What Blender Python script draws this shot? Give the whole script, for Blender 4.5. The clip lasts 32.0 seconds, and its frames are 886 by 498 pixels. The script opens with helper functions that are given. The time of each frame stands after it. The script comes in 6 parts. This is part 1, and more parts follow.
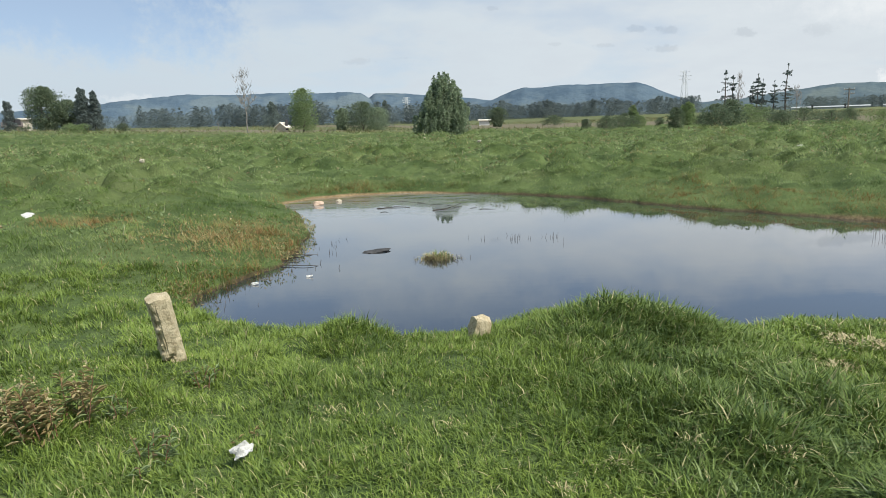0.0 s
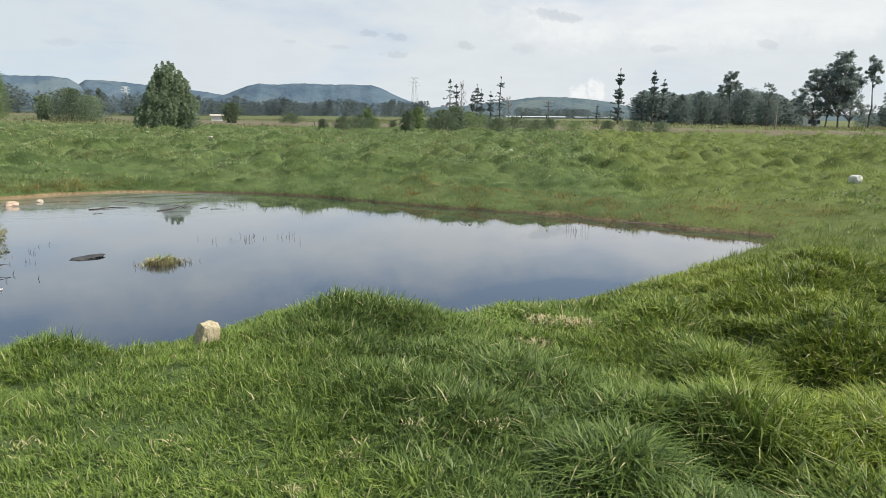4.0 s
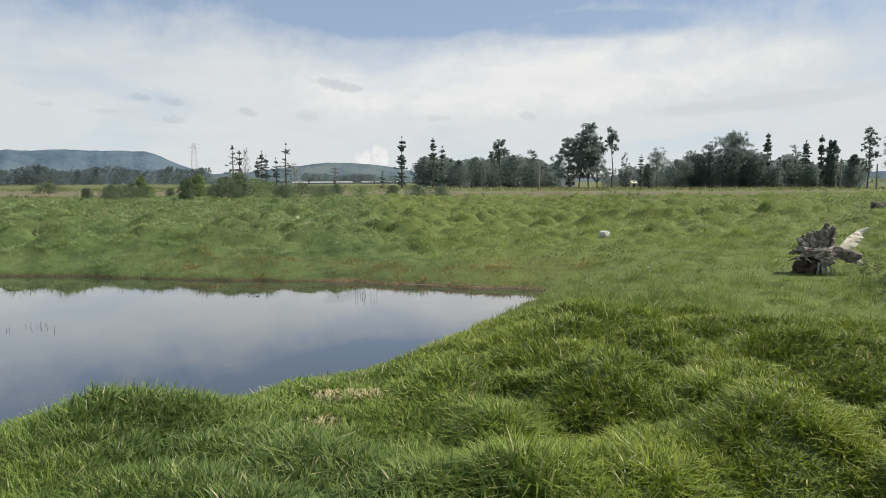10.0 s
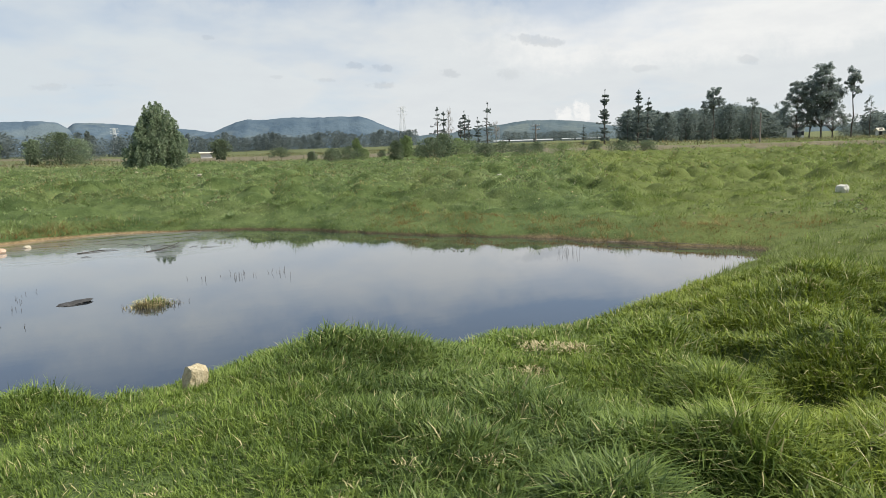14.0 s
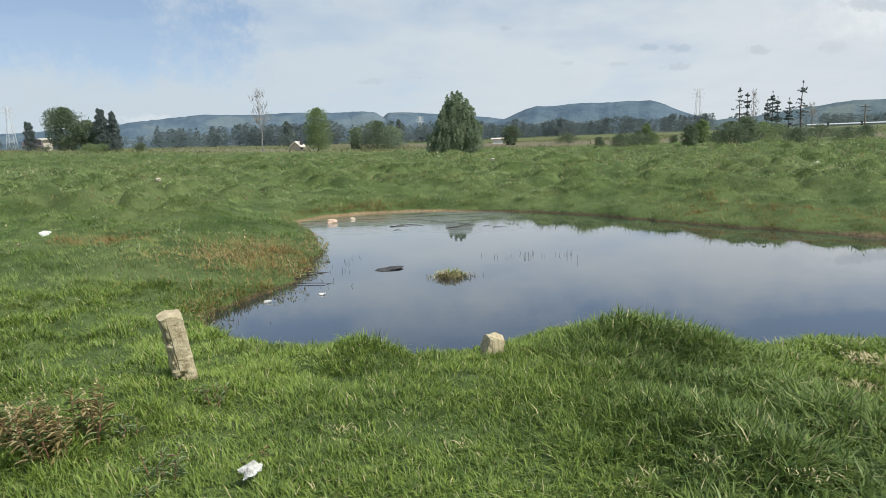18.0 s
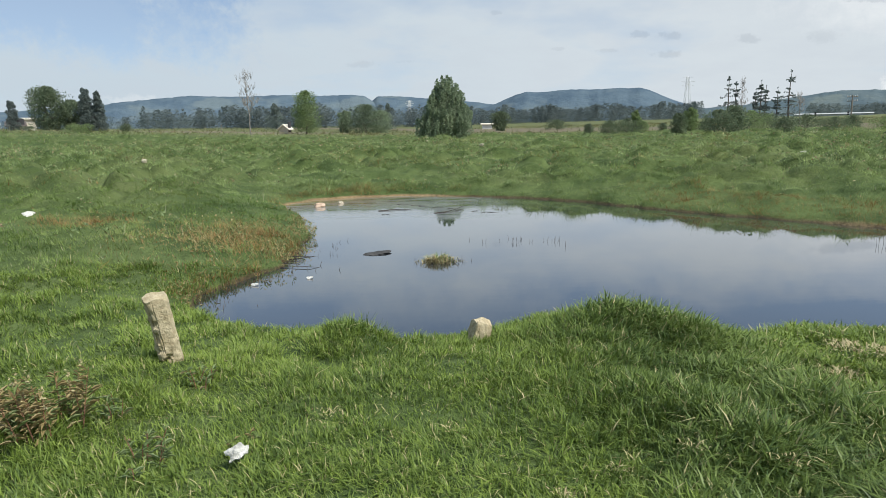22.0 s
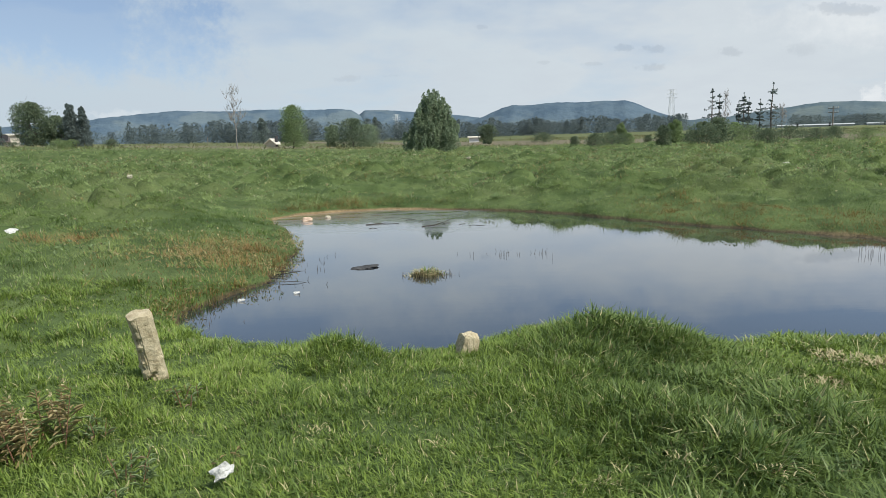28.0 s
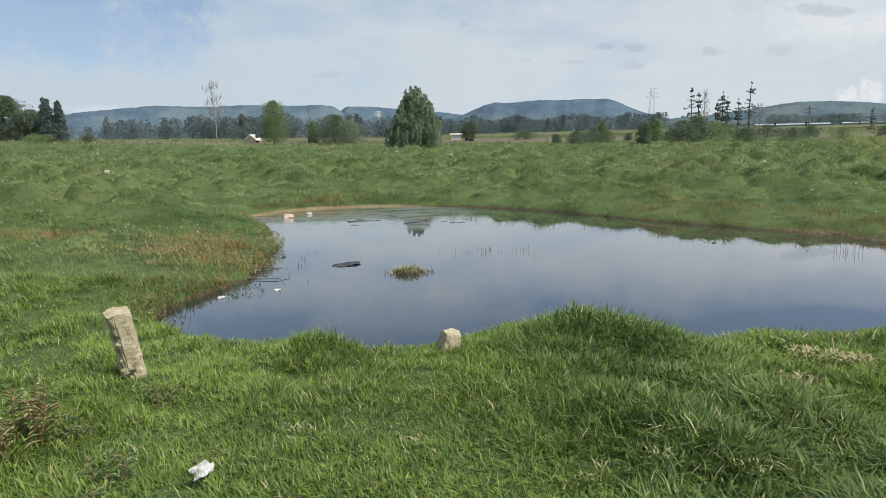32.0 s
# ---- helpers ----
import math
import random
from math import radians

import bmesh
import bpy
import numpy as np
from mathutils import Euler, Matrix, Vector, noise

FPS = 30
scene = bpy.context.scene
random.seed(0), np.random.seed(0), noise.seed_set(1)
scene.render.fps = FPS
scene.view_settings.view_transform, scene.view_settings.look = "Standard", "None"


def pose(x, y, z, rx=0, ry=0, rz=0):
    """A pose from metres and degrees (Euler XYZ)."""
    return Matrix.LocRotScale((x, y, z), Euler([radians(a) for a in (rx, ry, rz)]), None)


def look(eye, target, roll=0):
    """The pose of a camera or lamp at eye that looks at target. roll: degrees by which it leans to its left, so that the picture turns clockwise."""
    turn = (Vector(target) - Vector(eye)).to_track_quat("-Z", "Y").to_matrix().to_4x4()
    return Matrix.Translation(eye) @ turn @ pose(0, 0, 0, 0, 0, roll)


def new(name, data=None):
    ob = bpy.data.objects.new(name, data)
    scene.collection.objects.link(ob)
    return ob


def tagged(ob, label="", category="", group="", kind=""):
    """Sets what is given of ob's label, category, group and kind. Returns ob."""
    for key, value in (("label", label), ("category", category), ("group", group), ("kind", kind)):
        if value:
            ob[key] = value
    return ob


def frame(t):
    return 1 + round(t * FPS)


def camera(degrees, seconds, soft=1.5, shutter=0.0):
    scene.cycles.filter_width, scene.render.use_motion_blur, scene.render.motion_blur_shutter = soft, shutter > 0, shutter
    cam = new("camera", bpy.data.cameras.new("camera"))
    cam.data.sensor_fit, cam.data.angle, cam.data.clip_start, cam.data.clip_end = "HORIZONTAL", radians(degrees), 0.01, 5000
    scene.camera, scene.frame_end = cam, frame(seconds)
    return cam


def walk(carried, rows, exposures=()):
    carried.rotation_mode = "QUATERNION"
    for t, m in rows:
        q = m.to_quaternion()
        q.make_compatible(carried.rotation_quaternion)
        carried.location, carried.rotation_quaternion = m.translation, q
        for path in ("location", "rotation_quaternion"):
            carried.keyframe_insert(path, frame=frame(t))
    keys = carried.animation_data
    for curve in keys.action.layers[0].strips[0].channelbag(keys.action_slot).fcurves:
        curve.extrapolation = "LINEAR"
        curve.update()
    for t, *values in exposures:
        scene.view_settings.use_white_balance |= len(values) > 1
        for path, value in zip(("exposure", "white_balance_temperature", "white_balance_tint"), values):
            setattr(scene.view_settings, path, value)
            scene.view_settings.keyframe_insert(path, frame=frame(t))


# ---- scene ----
cam = camera(67.6, 32.0, soft=0.5)


def aim(x, y, z, yaw, down, roll=0):
    """Eye, heading to the right of +y, tilt downwards, lean, in degrees."""
    return pose(x, y, z, 90 - down, 0, -yaw) @ pose(0, 0, 0, 0, 0, roll)


# seconds, eye, heading, tilt, lean: a person turning on the spot
ROWS = [
    (0, -0.076, -0.016, 1.980, 0.00, 10.25, -1.60),
    (0.5, -0.075, -0.017, 1.980, -0.76, 10.56, -1.76),
    (1, -0.065, -0.017, 1.982, 0.67, 10.86, -1.55),
    (1.5, -0.061, -0.015, 1.981, 1.49, 11.17, -1.08),
    (2, -0.053, -0.016, 1.977, 2.86, 11.42, -0.97),
    (2.5, -0.041, -0.015, 1.975, 6.35, 11.49, -0.64),
    (3, -0.020, -0.016, 1.971, 11.75, 12.05, -0.20),
    (3.5, -0.003, -0.026, 1.980, 18.48, 11.38, 0.47),
    (4, 0.014, -0.024, 1.977, 22.43, 10.51, 0.62),
    (4.5, 0.034, -0.018, 1.984, 26.40, 10.10, 0.34),
    (6.5, 0.123, -0.037, 2.009, 41.15, 7.94, -0.11),
    (7, 0.133, -0.037, 2.012, 43.43, 8.30, 0.90),
    (7.5, 0.127, -0.043, 2.026, 43.75, 4.64, 1.32),
    (8, 0.124, -0.048, 2.028, 43.57, 5.65, 0.30),
    (8.5, 0.132, -0.042, 2.029, 43.33, 6.31, 0.33),
    (9, 0.155, -0.016, 2.030, 42.64, 6.04, 0.05),
    (9.5, 0.151, -0.017, 2.046, 41.46, 5.58, -0.55),
    (10, 0.133, -0.027, 2.043, 40.28, 4.97, -0.45),
    (10.5, 0.124, -0.038, 2.035, 38.91, 5.69, -0.95),
    (11, 0.122, -0.034, 2.015, 38.90, 6.05, 0.15),
    (11.5, 0.146, -0.029, 2.012, 41.33, 7.00, -0.29),
    (12, 0.126, -0.041, 2.012, 40.41, 7.75, -0.62),
    (12.5, 0.122, -0.034, 2.015, 38.51, 8.48, -0.51),
    (13, 0.139, -0.036, 2.019, 41.29, 7.19, -0.32),
    (13.5, 0.111, -0.024, 2.012, 36.35, 7.97, -1.08),
    (14, 0.082, 0.021, 1.996, 22.99, 8.23, -1.90),
    (14.5, 0.044, 0.040, 1.995, 10.28, 9.03, -2.39),
    (15, -0.003, 0.031, 1.988, 4.27, 9.32, -1.54),
    (15.5, -0.031, -0.004, 1.972, 0.36, 9.17, -1.25),
    (17.5, -0.067, 0.016, 1.969, -2.82, 10.06, -2.20),
    (18, -0.067, 0.019, 1.967, -1.14, 8.65, -1.81),
    (18.5, -0.062, 0.024, 1.961, -0.34, 8.75, -1.21),
    (19, -0.066, 0.026, 1.963, 0.04, 9.44, -0.16),
    (19.5, -0.065, 0.022, 1.966, 0.16, 9.53, -0.13),
    (20, -0.067, 0.020, 1.966, -0.13, 9.46, -0.15),
    (20.5, -0.069, 0.022, 1.963, -0.07, 9.29, -0.08),
    (21, -0.067, 0.032, 1.960, 0.14, 9.57, -0.32),
    (21.5, -0.065, 0.027, 1.966, 0.23, 9.73, -0.68),
    (22, -0.069, 0.024, 1.961, -0.13, 9.95, -1.07),
    (22.5, -0.070, 0.022, 1.965, -1.27, 9.51, -1.34),
    (23, -0.070, 0.019, 1.969, -1.55, 9.25, -1.42),
    (23.5, -0.070, 0.026, 1.966, -1.03, 9.32, -1.10),
    (24, -0.067, 0.021, 1.969, -0.70, 9.27, -1.22),
    (24.5, -0.068, 0.017, 1.970, -0.55, 8.96, -1.25),
    (25, -0.068, 0.022, 1.965, -0.05, 9.17, -1.35),
    (25.5, -0.063, 0.021, 1.966, -0.09, 9.56, -2.05),
    (26, -0.057, 0.020, 1.969, 0.34, 9.64, -2.26),
    (26.5, -0.050, 0.017, 1.971, 0.79, 9.12, -2.26),
    (28.5, -0.058, 0.026, 1.969, 1.00, 8.82, -1.23),
    (29, -0.057, 0.020, 1.969, 1.29, 8.78, -1.23),
    (29.5, -0.059, 0.021, 1.968, 1.48, 8.89, -1.29),
    (30, -0.060, 0.022, 1.971, 0.94, 9.11, -1.66),
    (30.5, -0.061, 0.019, 1.972, 1.02, 8.74, -1.28),
    (31, -0.060, 0.025, 1.970, 0.98, 8.81, -1.28),
    (31.5, -0.057, 0.023, 1.969, 1.21, 9.00, -1.37),
    (32, -0.057, 0.024, 1.970, 2.51, 9.14, -1.10),
]
walk(cam, [(row[0], aim(*row[1:])) for row in ROWS], exposures=[(0, 0.29, 6430, 9.6), (2, 0.25, 6470, 9.8), (3, 0.23, 6500, 10.0), (4, 0.36, 6600, 10.2), (6.5, 0.38, 6740, 10.6), (7, 0.36, 6740, 10.8), (8, 0.25, 6760, 11.0), (9, 0.29, 6780, 11.0), (10, 0.26, 6780, 11.0),
    (12, 0.31, 6830, 11.0), (13.5, 0.36, 6780, 10.8), (14.5, 0.29, 6700, 10.6), (15.5, 0.25, 6560, 10.0), (18, 0.24, 6400, 9.4), (32, 0.17, 6360, 9.2)])

# ------------------------------------------------------------------ light
SUN_AZ, SUN_EL = 124.0, 51.0


def bearing(az, dist):
    """The place at a compass bearing (degrees to the right of +y) and distance."""
    a = radians(az)
    return dist * math.sin(a), dist * math.cos(a)


sun_data = bpy.data.lights.new("sun", "SUN")
sun_data.energy, sun_data.angle, sun_data.color = 4.6, radians(1.2), (1.0, 0.95, 0.86)
sun = new("sun", sun_data)
sx, sy = bearing(SUN_AZ, math.cos(radians(SUN_EL)))
sun.matrix_world = look((sx * 100, sy * 100, 100 * math.sin(radians(SUN_EL))), (0, 0, 0))


class Nodes:
    """Short hand for a node tree."""

    def __init__(self, tree):
        self.tree = tree
        tree.nodes.clear()

    def add(self, kind):
        return self.tree.nodes.new(kind)

    def link(self, a, b):
        self.tree.links.new(a, b)

    def put(self, socket, value):
        if isinstance(value, (int, float)):
            socket.default_value = value
        elif isinstance(value, tuple):
            socket.default_value = value if len(value) != 3 or socket.type == "VECTOR" else (*value, 1)
        else:
            self.link(value, socket)

    def math(self, op, a, b=0.0, clamp=False):
        node = self.add("ShaderNodeMath")
        node.operation, node.use_clamp = op, clamp
        self.put(node.inputs[0], a)
        self.put(node.inputs[1], b)
        return node.outputs[0]

    def mix(self, fac, a, b, blend="MIX"):
        node = self.add("ShaderNodeMix")
        node.data_type, node.blend_type = "RGBA", blend
        self.put(node.inputs[0], fac)
        self.put(node.inputs[6], a)
        self.put(node.inputs[7], b)
        return node.outputs[2]

    def noise(self, vector, scale, detail=3.0, rough=0.55):
        node = self.add("ShaderNodeTexNoise")
        if vector is not None:
            self.link(vector, node.inputs["Vector"])
        node.inputs["Scale"].default_value = scale
        node.inputs["Detail"].default_value = detail
        node.inputs["Roughness"].default_value = rough
        return node.outputs["Fac"]

    def span(self, value, lo, hi):
        node = self.add("ShaderNodeMapRange")
        node.clamp, node.interpolation_type = True, "SMOOTHSTEP"
        self.put(node.inputs[0], value)
        node.inputs[1].default_value, node.inputs[2].default_value = lo, hi
        return node.outputs[0]


world = bpy.data.worlds.new("sky")
scene.world = world
world.use_nodes = True
w = Nodes(world.node_tree)
sky = w.add("ShaderNodeTexSky")
sky.sky_type, sky.sun_disc = "NISHITA", False
sky.sun_elevation, sky.sun_rotation = radians(SUN_EL), radians(SUN_AZ)
sky.altitude, sky.air_density, sky.dust_density, sky.ozone_density = 2600, 1.0, 1.5, 1.0
coord = w.add("ShaderNodeTexCoord").outputs["Generated"]
split = w.add("ShaderNodeSeparateXYZ")
w.link(coord, split.inputs[0])
vx, vy, vz = split.outputs
rise = w.math("MAXIMUM", vz, 0.0)
low = w.math("ADD", rise, 0.22)
flat = w.add("ShaderNodeCombineXYZ")
w.link(w.math("DIVIDE", vx, low), flat.inputs[0])
w.link(w.math("DIVIDE", vy, low), flat.inputs[1])
big = w.noise(flat.outputs[0], 0.9, 5, 0.55)
fine = w.noise(flat.outputs[0], 4.5, 6, 0.6)
wob = w.noise(coord, 14.0, 7, 0.68)
wisp = w.noise(coord, 75.0, 6, 0.7)
az = w.math("DIVIDE", w.math("ARCTAN2", vx, vy), math.pi / 180)
el = w.math("DIVIDE", w.math("ARCSINE", vz), math.pi / 180)


def puff(a, e, wide, high, strength, ragged, tilt=0.0):
    """A soft-edged cloud or gap at bearing a and height e, of these half sizes in degrees."""
    da = w.math("SUBTRACT", az, a)
    de = w.math("SUBTRACT", w.math("SUBTRACT", el, e), w.math("MULTIPLY", da, tilt))
    q = w.math("ADD", w.math("POWER", w.math("DIVIDE", w.math("ABSOLUTE", da), wide), 2.0),
               w.math("POWER", w.math("DIVIDE", w.math("ABSOLUTE", de), high), 2.0))
    q = w.math("ADD", q, w.math("ADD", w.math("MULTIPLY", w.math("SUBTRACT", wob, 0.5), ragged), w.math("MULTIPLY", w.math("SUBTRACT", wisp, 0.5), 5.0 if wide < 3 else 1.0)))
    return w.math("MULTIPLY", w.math("SUBTRACT", 1.0, w.span(q, 0.15, 1.35)), strength)


def gather(items, op="MAXIMUM"):
    total = items[0]
    for item in items[1:]:
        total = w.math(op, total, item)
    return total


# thin high cover, thickest near the horizon, with blue gaps
cover = w.math("ADD", w.span(big, 0.30, 0.62), w.math("MULTIPLY", w.math("SUBTRACT", fine, 0.5), 0.5))
haze = w.math("SUBTRACT", 1.0, w.span(el, 3.0, 26.0))
cover = w.math("ADD", w.math("MULTIPLY", cover, 0.75), w.math("MULTIPLY", haze, 0.55), clamp=True)
gaps = gather([puff(-31, 10.5, 16, 4.8, 0.85, 2.4, -0.10), puff(39, 15.0, 12, 2.2, 0.5, 2.6, 0.05), puff(53, 13.3, 9, 1.1, 0.5, 2.4, -0.03),
               puff(4, 23, 24, 6, 0.6, 2.0), puff(-24, 25, 20, 6, 0.5, 2.0), puff(32, 23, 14, 5, 0.45, 2.0)])
cover = w.math("SUBTRACT", cover, gaps, clamp=True)
# clearer air between the low haze and the high cloud
clear = w.math("MULTIPLY", w.span(w.math("ADD", el, w.math("MULTIPLY", w.math("SUBTRACT", wob, 0.5), 7.0)), 11.0, 16.5), w.math("SUBTRACT", 1.0, w.span(el, 26, 45)))
cover = w.math("SUBTRACT", cover, w.math("MULTIPLY", clear, 0.7), clamp=True)
bright = gather([puff(47, 9.3, 22, 3.2, 0.75, 2.0, 0.03), puff(33.6, 2.7, 0.75, 0.85, 1.0, 2.2), puff(34.9, 2.9, 0.7, 1.0, 1.0, 2.2), puff(36.6, 10.8, 8, 2.0, 0.5, 2.4), puff(-24.5, 2.9, 2.0, 0.5, 0.4, 2.0)])
grey = gather([puff(31.3, 8.9, 2.2, 0.42, 0.8, 2.6, -0.18), puff(16.2, 7.4, 0.9, 0.28, 0.9, 2.6, -0.1), puff(18.4, 7.2, 1.0, 0.32, 0.9, 2.6, -0.05), puff(24.0, 6.6, 1.0, 0.38, 0.7, 2.6, -0.1),
               puff(29.0, 6.4, 1.3, 0.45, 0.45, 2.6), puff(18.2, 5.8, 1.2, 0.3, 0.7, 2.6), puff(47.6, 6.3, 0.8, 0.35, 0.6, 2.6, -0.15), puff(40.0, 6.2, 1.3, 0.28, 0.5, 2.6),
               puff(4.6, 9.6, 0.5, 0.2, 0.6, 2.4), puff(-6.5, 5.7, 1.3, 0.28, 0.45, 2.6), puff(-3.0, 5.9, 0.7, 0.15, 0.5, 2.4), puff(66, 6.6, 10, 0.7, 0.45, 2.4, 0.05), puff(13.6, 6.3, 0.8, 0.18, 0.5, 2.4), puff(9.6, 6.6, 0.5, 0.15, 0.4, 2.4)])
white = w.mix(w.span(az, -32, 28), (4.9, 5.65, 6.2), (5.75, 6.2, 6.5))
white = w.mix(bright, white, (7.2, 7.4, 7.45))
white = w.mix(w.math("MULTIPLY", w.span(fine, 0.35, 0.7), 0.25), white, (5.0, 5.4, 5.9))
white = w.mix(w.math("MULTIPLY", grey, 0.52), white, (3.7, 4.1, 4.5))
blue = w.mix(0.45, sky.outputs[0], (3.8, 4.8, 6.1))
back = w.add("ShaderNodeBackground")
back.inputs["Strength"].default_value = 0.1
w.link(w.mix(cover, blue, white), back.inputs["Color"])
w.link(back.outputs[0], w.add("ShaderNodeOutputWorld").inputs["Surface"])

# ------------------------------------------------------------------ materials


def material(name):
    m = bpy.data.materials.new(name)
    m.use_nodes = True
    return m, Nodes(m.node_tree)


def finish(n, shader):
    n.link(shader, n.add("ShaderNodeOutputMaterial").inputs["Surface"])


def principled(n, color, rough, bump=None, depth=0.02, **more):
    node = n.add("ShaderNodeBsdfPrincipled")
    n.put(node.inputs["Base Color"], color)
    n.put(node.inputs["Roughness"], rough)
    for key, value in more.items():
        n.put(node.inputs[key.replace("_", " ")], value)
    if bump is not None:
        b = n.add("ShaderNodeBump")
        b.inputs["Strength"].default_value = 0.8
        b.inputs["Distance"].default_value = depth
        n.link(bump, b.inputs["Height"])
        n.link(b.outputs[0], node.inputs["Normal"])
    return node.outputs[0]


def place_of(n):
    return n.add("ShaderNodeNewGeometry").outputs["Position"]


def island_of(n):
    return n.add("ShaderNodeNewGeometry").outputs["Random Per Island"]


def blade_material(name, dark, light, straw, straw_share, patch=None, glow=0.3, sunny=None, rough=0.5, lush=None, gloss=0.3, slope=0.35, blue_share=0.0, clumps=0.0):
    """Grass or leaves: each blade a little different, with patches of another tone; sunny: the tones of the drier, yellower eastern bank."""
    m, n = material(name)
    rnd = island_of(n)
    pos = place_of(n)
    tone = n.math("ADD", n.math("MULTIPLY", rnd, 0.40 if clumps else 0.58), n.math("MULTIPLY", n.span(n.noise(pos, 0.6, 3), 0.35, 0.65), 0.34 if clumps else 0.42), clamp=True)
    if clumps:
        tone = n.math("ADD", tone, n.math("MULTIPLY", n.math("SUBTRACT", n.span(n.noise(pos, clumps, 3, 0.6), 0.34, 0.66), 0.42), 0.62), clamp=True)
    col = n.mix(tone, dark, light)
    if sunny:
        xyz = n.add("ShaderNodeSeparateXYZ")
        n.link(pos, xyz.inputs[0])
        east = n.span(n.math("ADD", n.math("SUBTRACT", xyz.outputs[0], n.math("MULTIPLY", xyz.outputs[1], slope)), n.math("MULTIPLY", n.noise(pos, 0.7, 3), 2.0)), 1.9, 4.2)
        col = n.mix(east, col, n.mix(tone, *sunny))
        if lush:
            side = n.math("ADD", xyz.outputs[0], n.math("MULTIPLY", n.math("SUBTRACT", n.noise(pos, 1.1, 3), 0.5), 1.2))
            col = n.mix(n.math("MULTIPLY", n.span(side, 0.5, 1.4), n.math("SUBTRACT", 1.0, n.span(side, 1.9, 2.9))), col, n.mix(tone, *lush))
    if patch:
        col = n.mix(n.math("MULTIPLY", n.span(n.noise(pos, 0.23, 3), 0.48, 0.66), 0.5), col, patch)
    cool = n.math("FRACT", n.math("MULTIPLY", rnd, 91.3))
    col = n.mix(n.math("MULTIPLY", n.math("GREATER_THAN", cool, 0.72), blue_share), col, (0.150, 0.235, 0.115))
    hashed = n.math("FRACT", n.math("MULTIPLY", rnd, 37.7))
    col = n.mix(n.math("LESS_THAN", hashed, straw_share), col, straw)
    p = principled(n, col, rough, Specular_IOR_Level=gloss)
    t = n.add("ShaderNodeBsdfTranslucent")
    n.link(col, t.inputs["Color"])
    mix = n.add("ShaderNodeMixShader")
    mix.inputs[0].default_value = glow
    n.link(p, mix.inputs[1])
    n.link(t.outputs[0], mix.inputs[2])
    finish(n, mix.outputs[0])
    return m


GRASS = blade_material("grass_blades", (0.088, 0.142, 0.026), (0.272, 0.365, 0.070), (0.46, 0.42, 0.22), 0.04, None, 0.28, ((0.086, 0.130, 0.016), (0.315, 0.375, 0.048)), 0.5, ((0.062, 0.108, 0.026), (0.205, 0.280, 0.066)), 0.32, blue_share=0.16, clumps=15.0)
MEADOW = blade_material("meadow_blades", (0.074, 0.135, 0.032), (0.255, 0.350, 0.098), (0.42, 0.40, 0.27), 0.03, (0.245, 0.285, 0.095), 0.3, ((0.105, 0.160, 0.034), (0.310, 0.385, 0.090)), slope=0.62, clumps=4.2)
# paler sage grass beyond the pond, some distance haze put into its tones
SAGE = blade_material("sage_meadow_blades", (0.108, 0.172, 0.058), (0.355, 0.450, 0.168), (0.46, 0.44, 0.30), 0.04, (0.285, 0.330, 0.125), 0.3, ((0.122, 0.180, 0.044), (0.350, 0.425, 0.112)), slope=0.62, clumps=1.9)
DRY = blade_material("dry_blades", (0.19, 0.145, 0.050), (0.37, 0.285, 0.12), (0.32, 0.16, 0.06), 0.32)
STRAW = blade_material("straw_blades", (0.38, 0.32, 0.17), (0.60, 0.53, 0.31), (0.20, 0.15, 0.07), 0.2)
OLIVE = blade_material("olive_scrub_blades", (0.090, 0.105, 0.045), (0.215, 0.225, 0.105), (0.30, 0.25, 0.13), 0.18)
RUST = blade_material("weed_leaves", (0.20, 0.155, 0.065), (0.42, 0.34, 0.165), (0.17, 0.22, 0.080), 0.48)
WEED_GREEN = blade_material("coarse_weed_leaves", (0.105, 0.155, 0.060), (0.240, 0.310, 0.140), (0.30, 0.24, 0.14), 0.22)
# dark foliage, paler and bluer by the distance haze put into it
LEAF_DARK = blade_material("hazed_dark_leaves", (0.145, 0.185, 0.180), (0.212, 0.256, 0.238), (0.17, 0.20, 0.17), 0.06, None, 0.5, rough=0.75, gloss=0.08)
LEAF_GREY = blade_material("grey_green_leaves", (0.200, 0.262, 0.172), (0.330, 0.405, 0.262), (0.33, 0.37, 0.26), 0.08, None, 0.55, rough=0.75, gloss=0.08)
LEAF_LIGHT = blade_material("light_leaves", (0.163, 0.231, 0.100), (0.290, 0.375, 0.175), (0.33, 0.37, 0.21), 0.08, None, 0.55, rough=0.75, gloss=0.08)
# lifted and blued: the haze before these trees sits in the leaf colour
LEAF_MID = blade_material("hazed_mid_leaves", (0.168, 0.212, 0.206), (0.242, 0.292, 0.264), (0.18, 0.20, 0.16), 0.06, None, 0.5, rough=0.75, gloss=0.08)
LEAF_BUSH = blade_material("bush_leaves", (0.105, 0.145, 0.092), (0.190, 0.240, 0.150), (0.22, 0.25, 0.15), 0.08, None, 0.5, rough=0.75, gloss=0.08)
# far woods, grey-blue haze put into the leaf colour
LEAF_FAR = blade_material("hazed_far_leaves", (0.138, 0.172, 0.172), (0.160, 0.196, 0.190), (0.160, 0.19, 0.18), 0.06, None, 0.6, rough=0.9, gloss=0.05)
# gum foliage with distance haze put into its colour
LEAF_GUM = blade_material("hazed_gum_leaves", (0.205, 0.250, 0.244), (0.300, 0.350, 0.322), (0.22, 0.24, 0.19), 0.06, None, 0.5, rough=0.75, gloss=0.08)


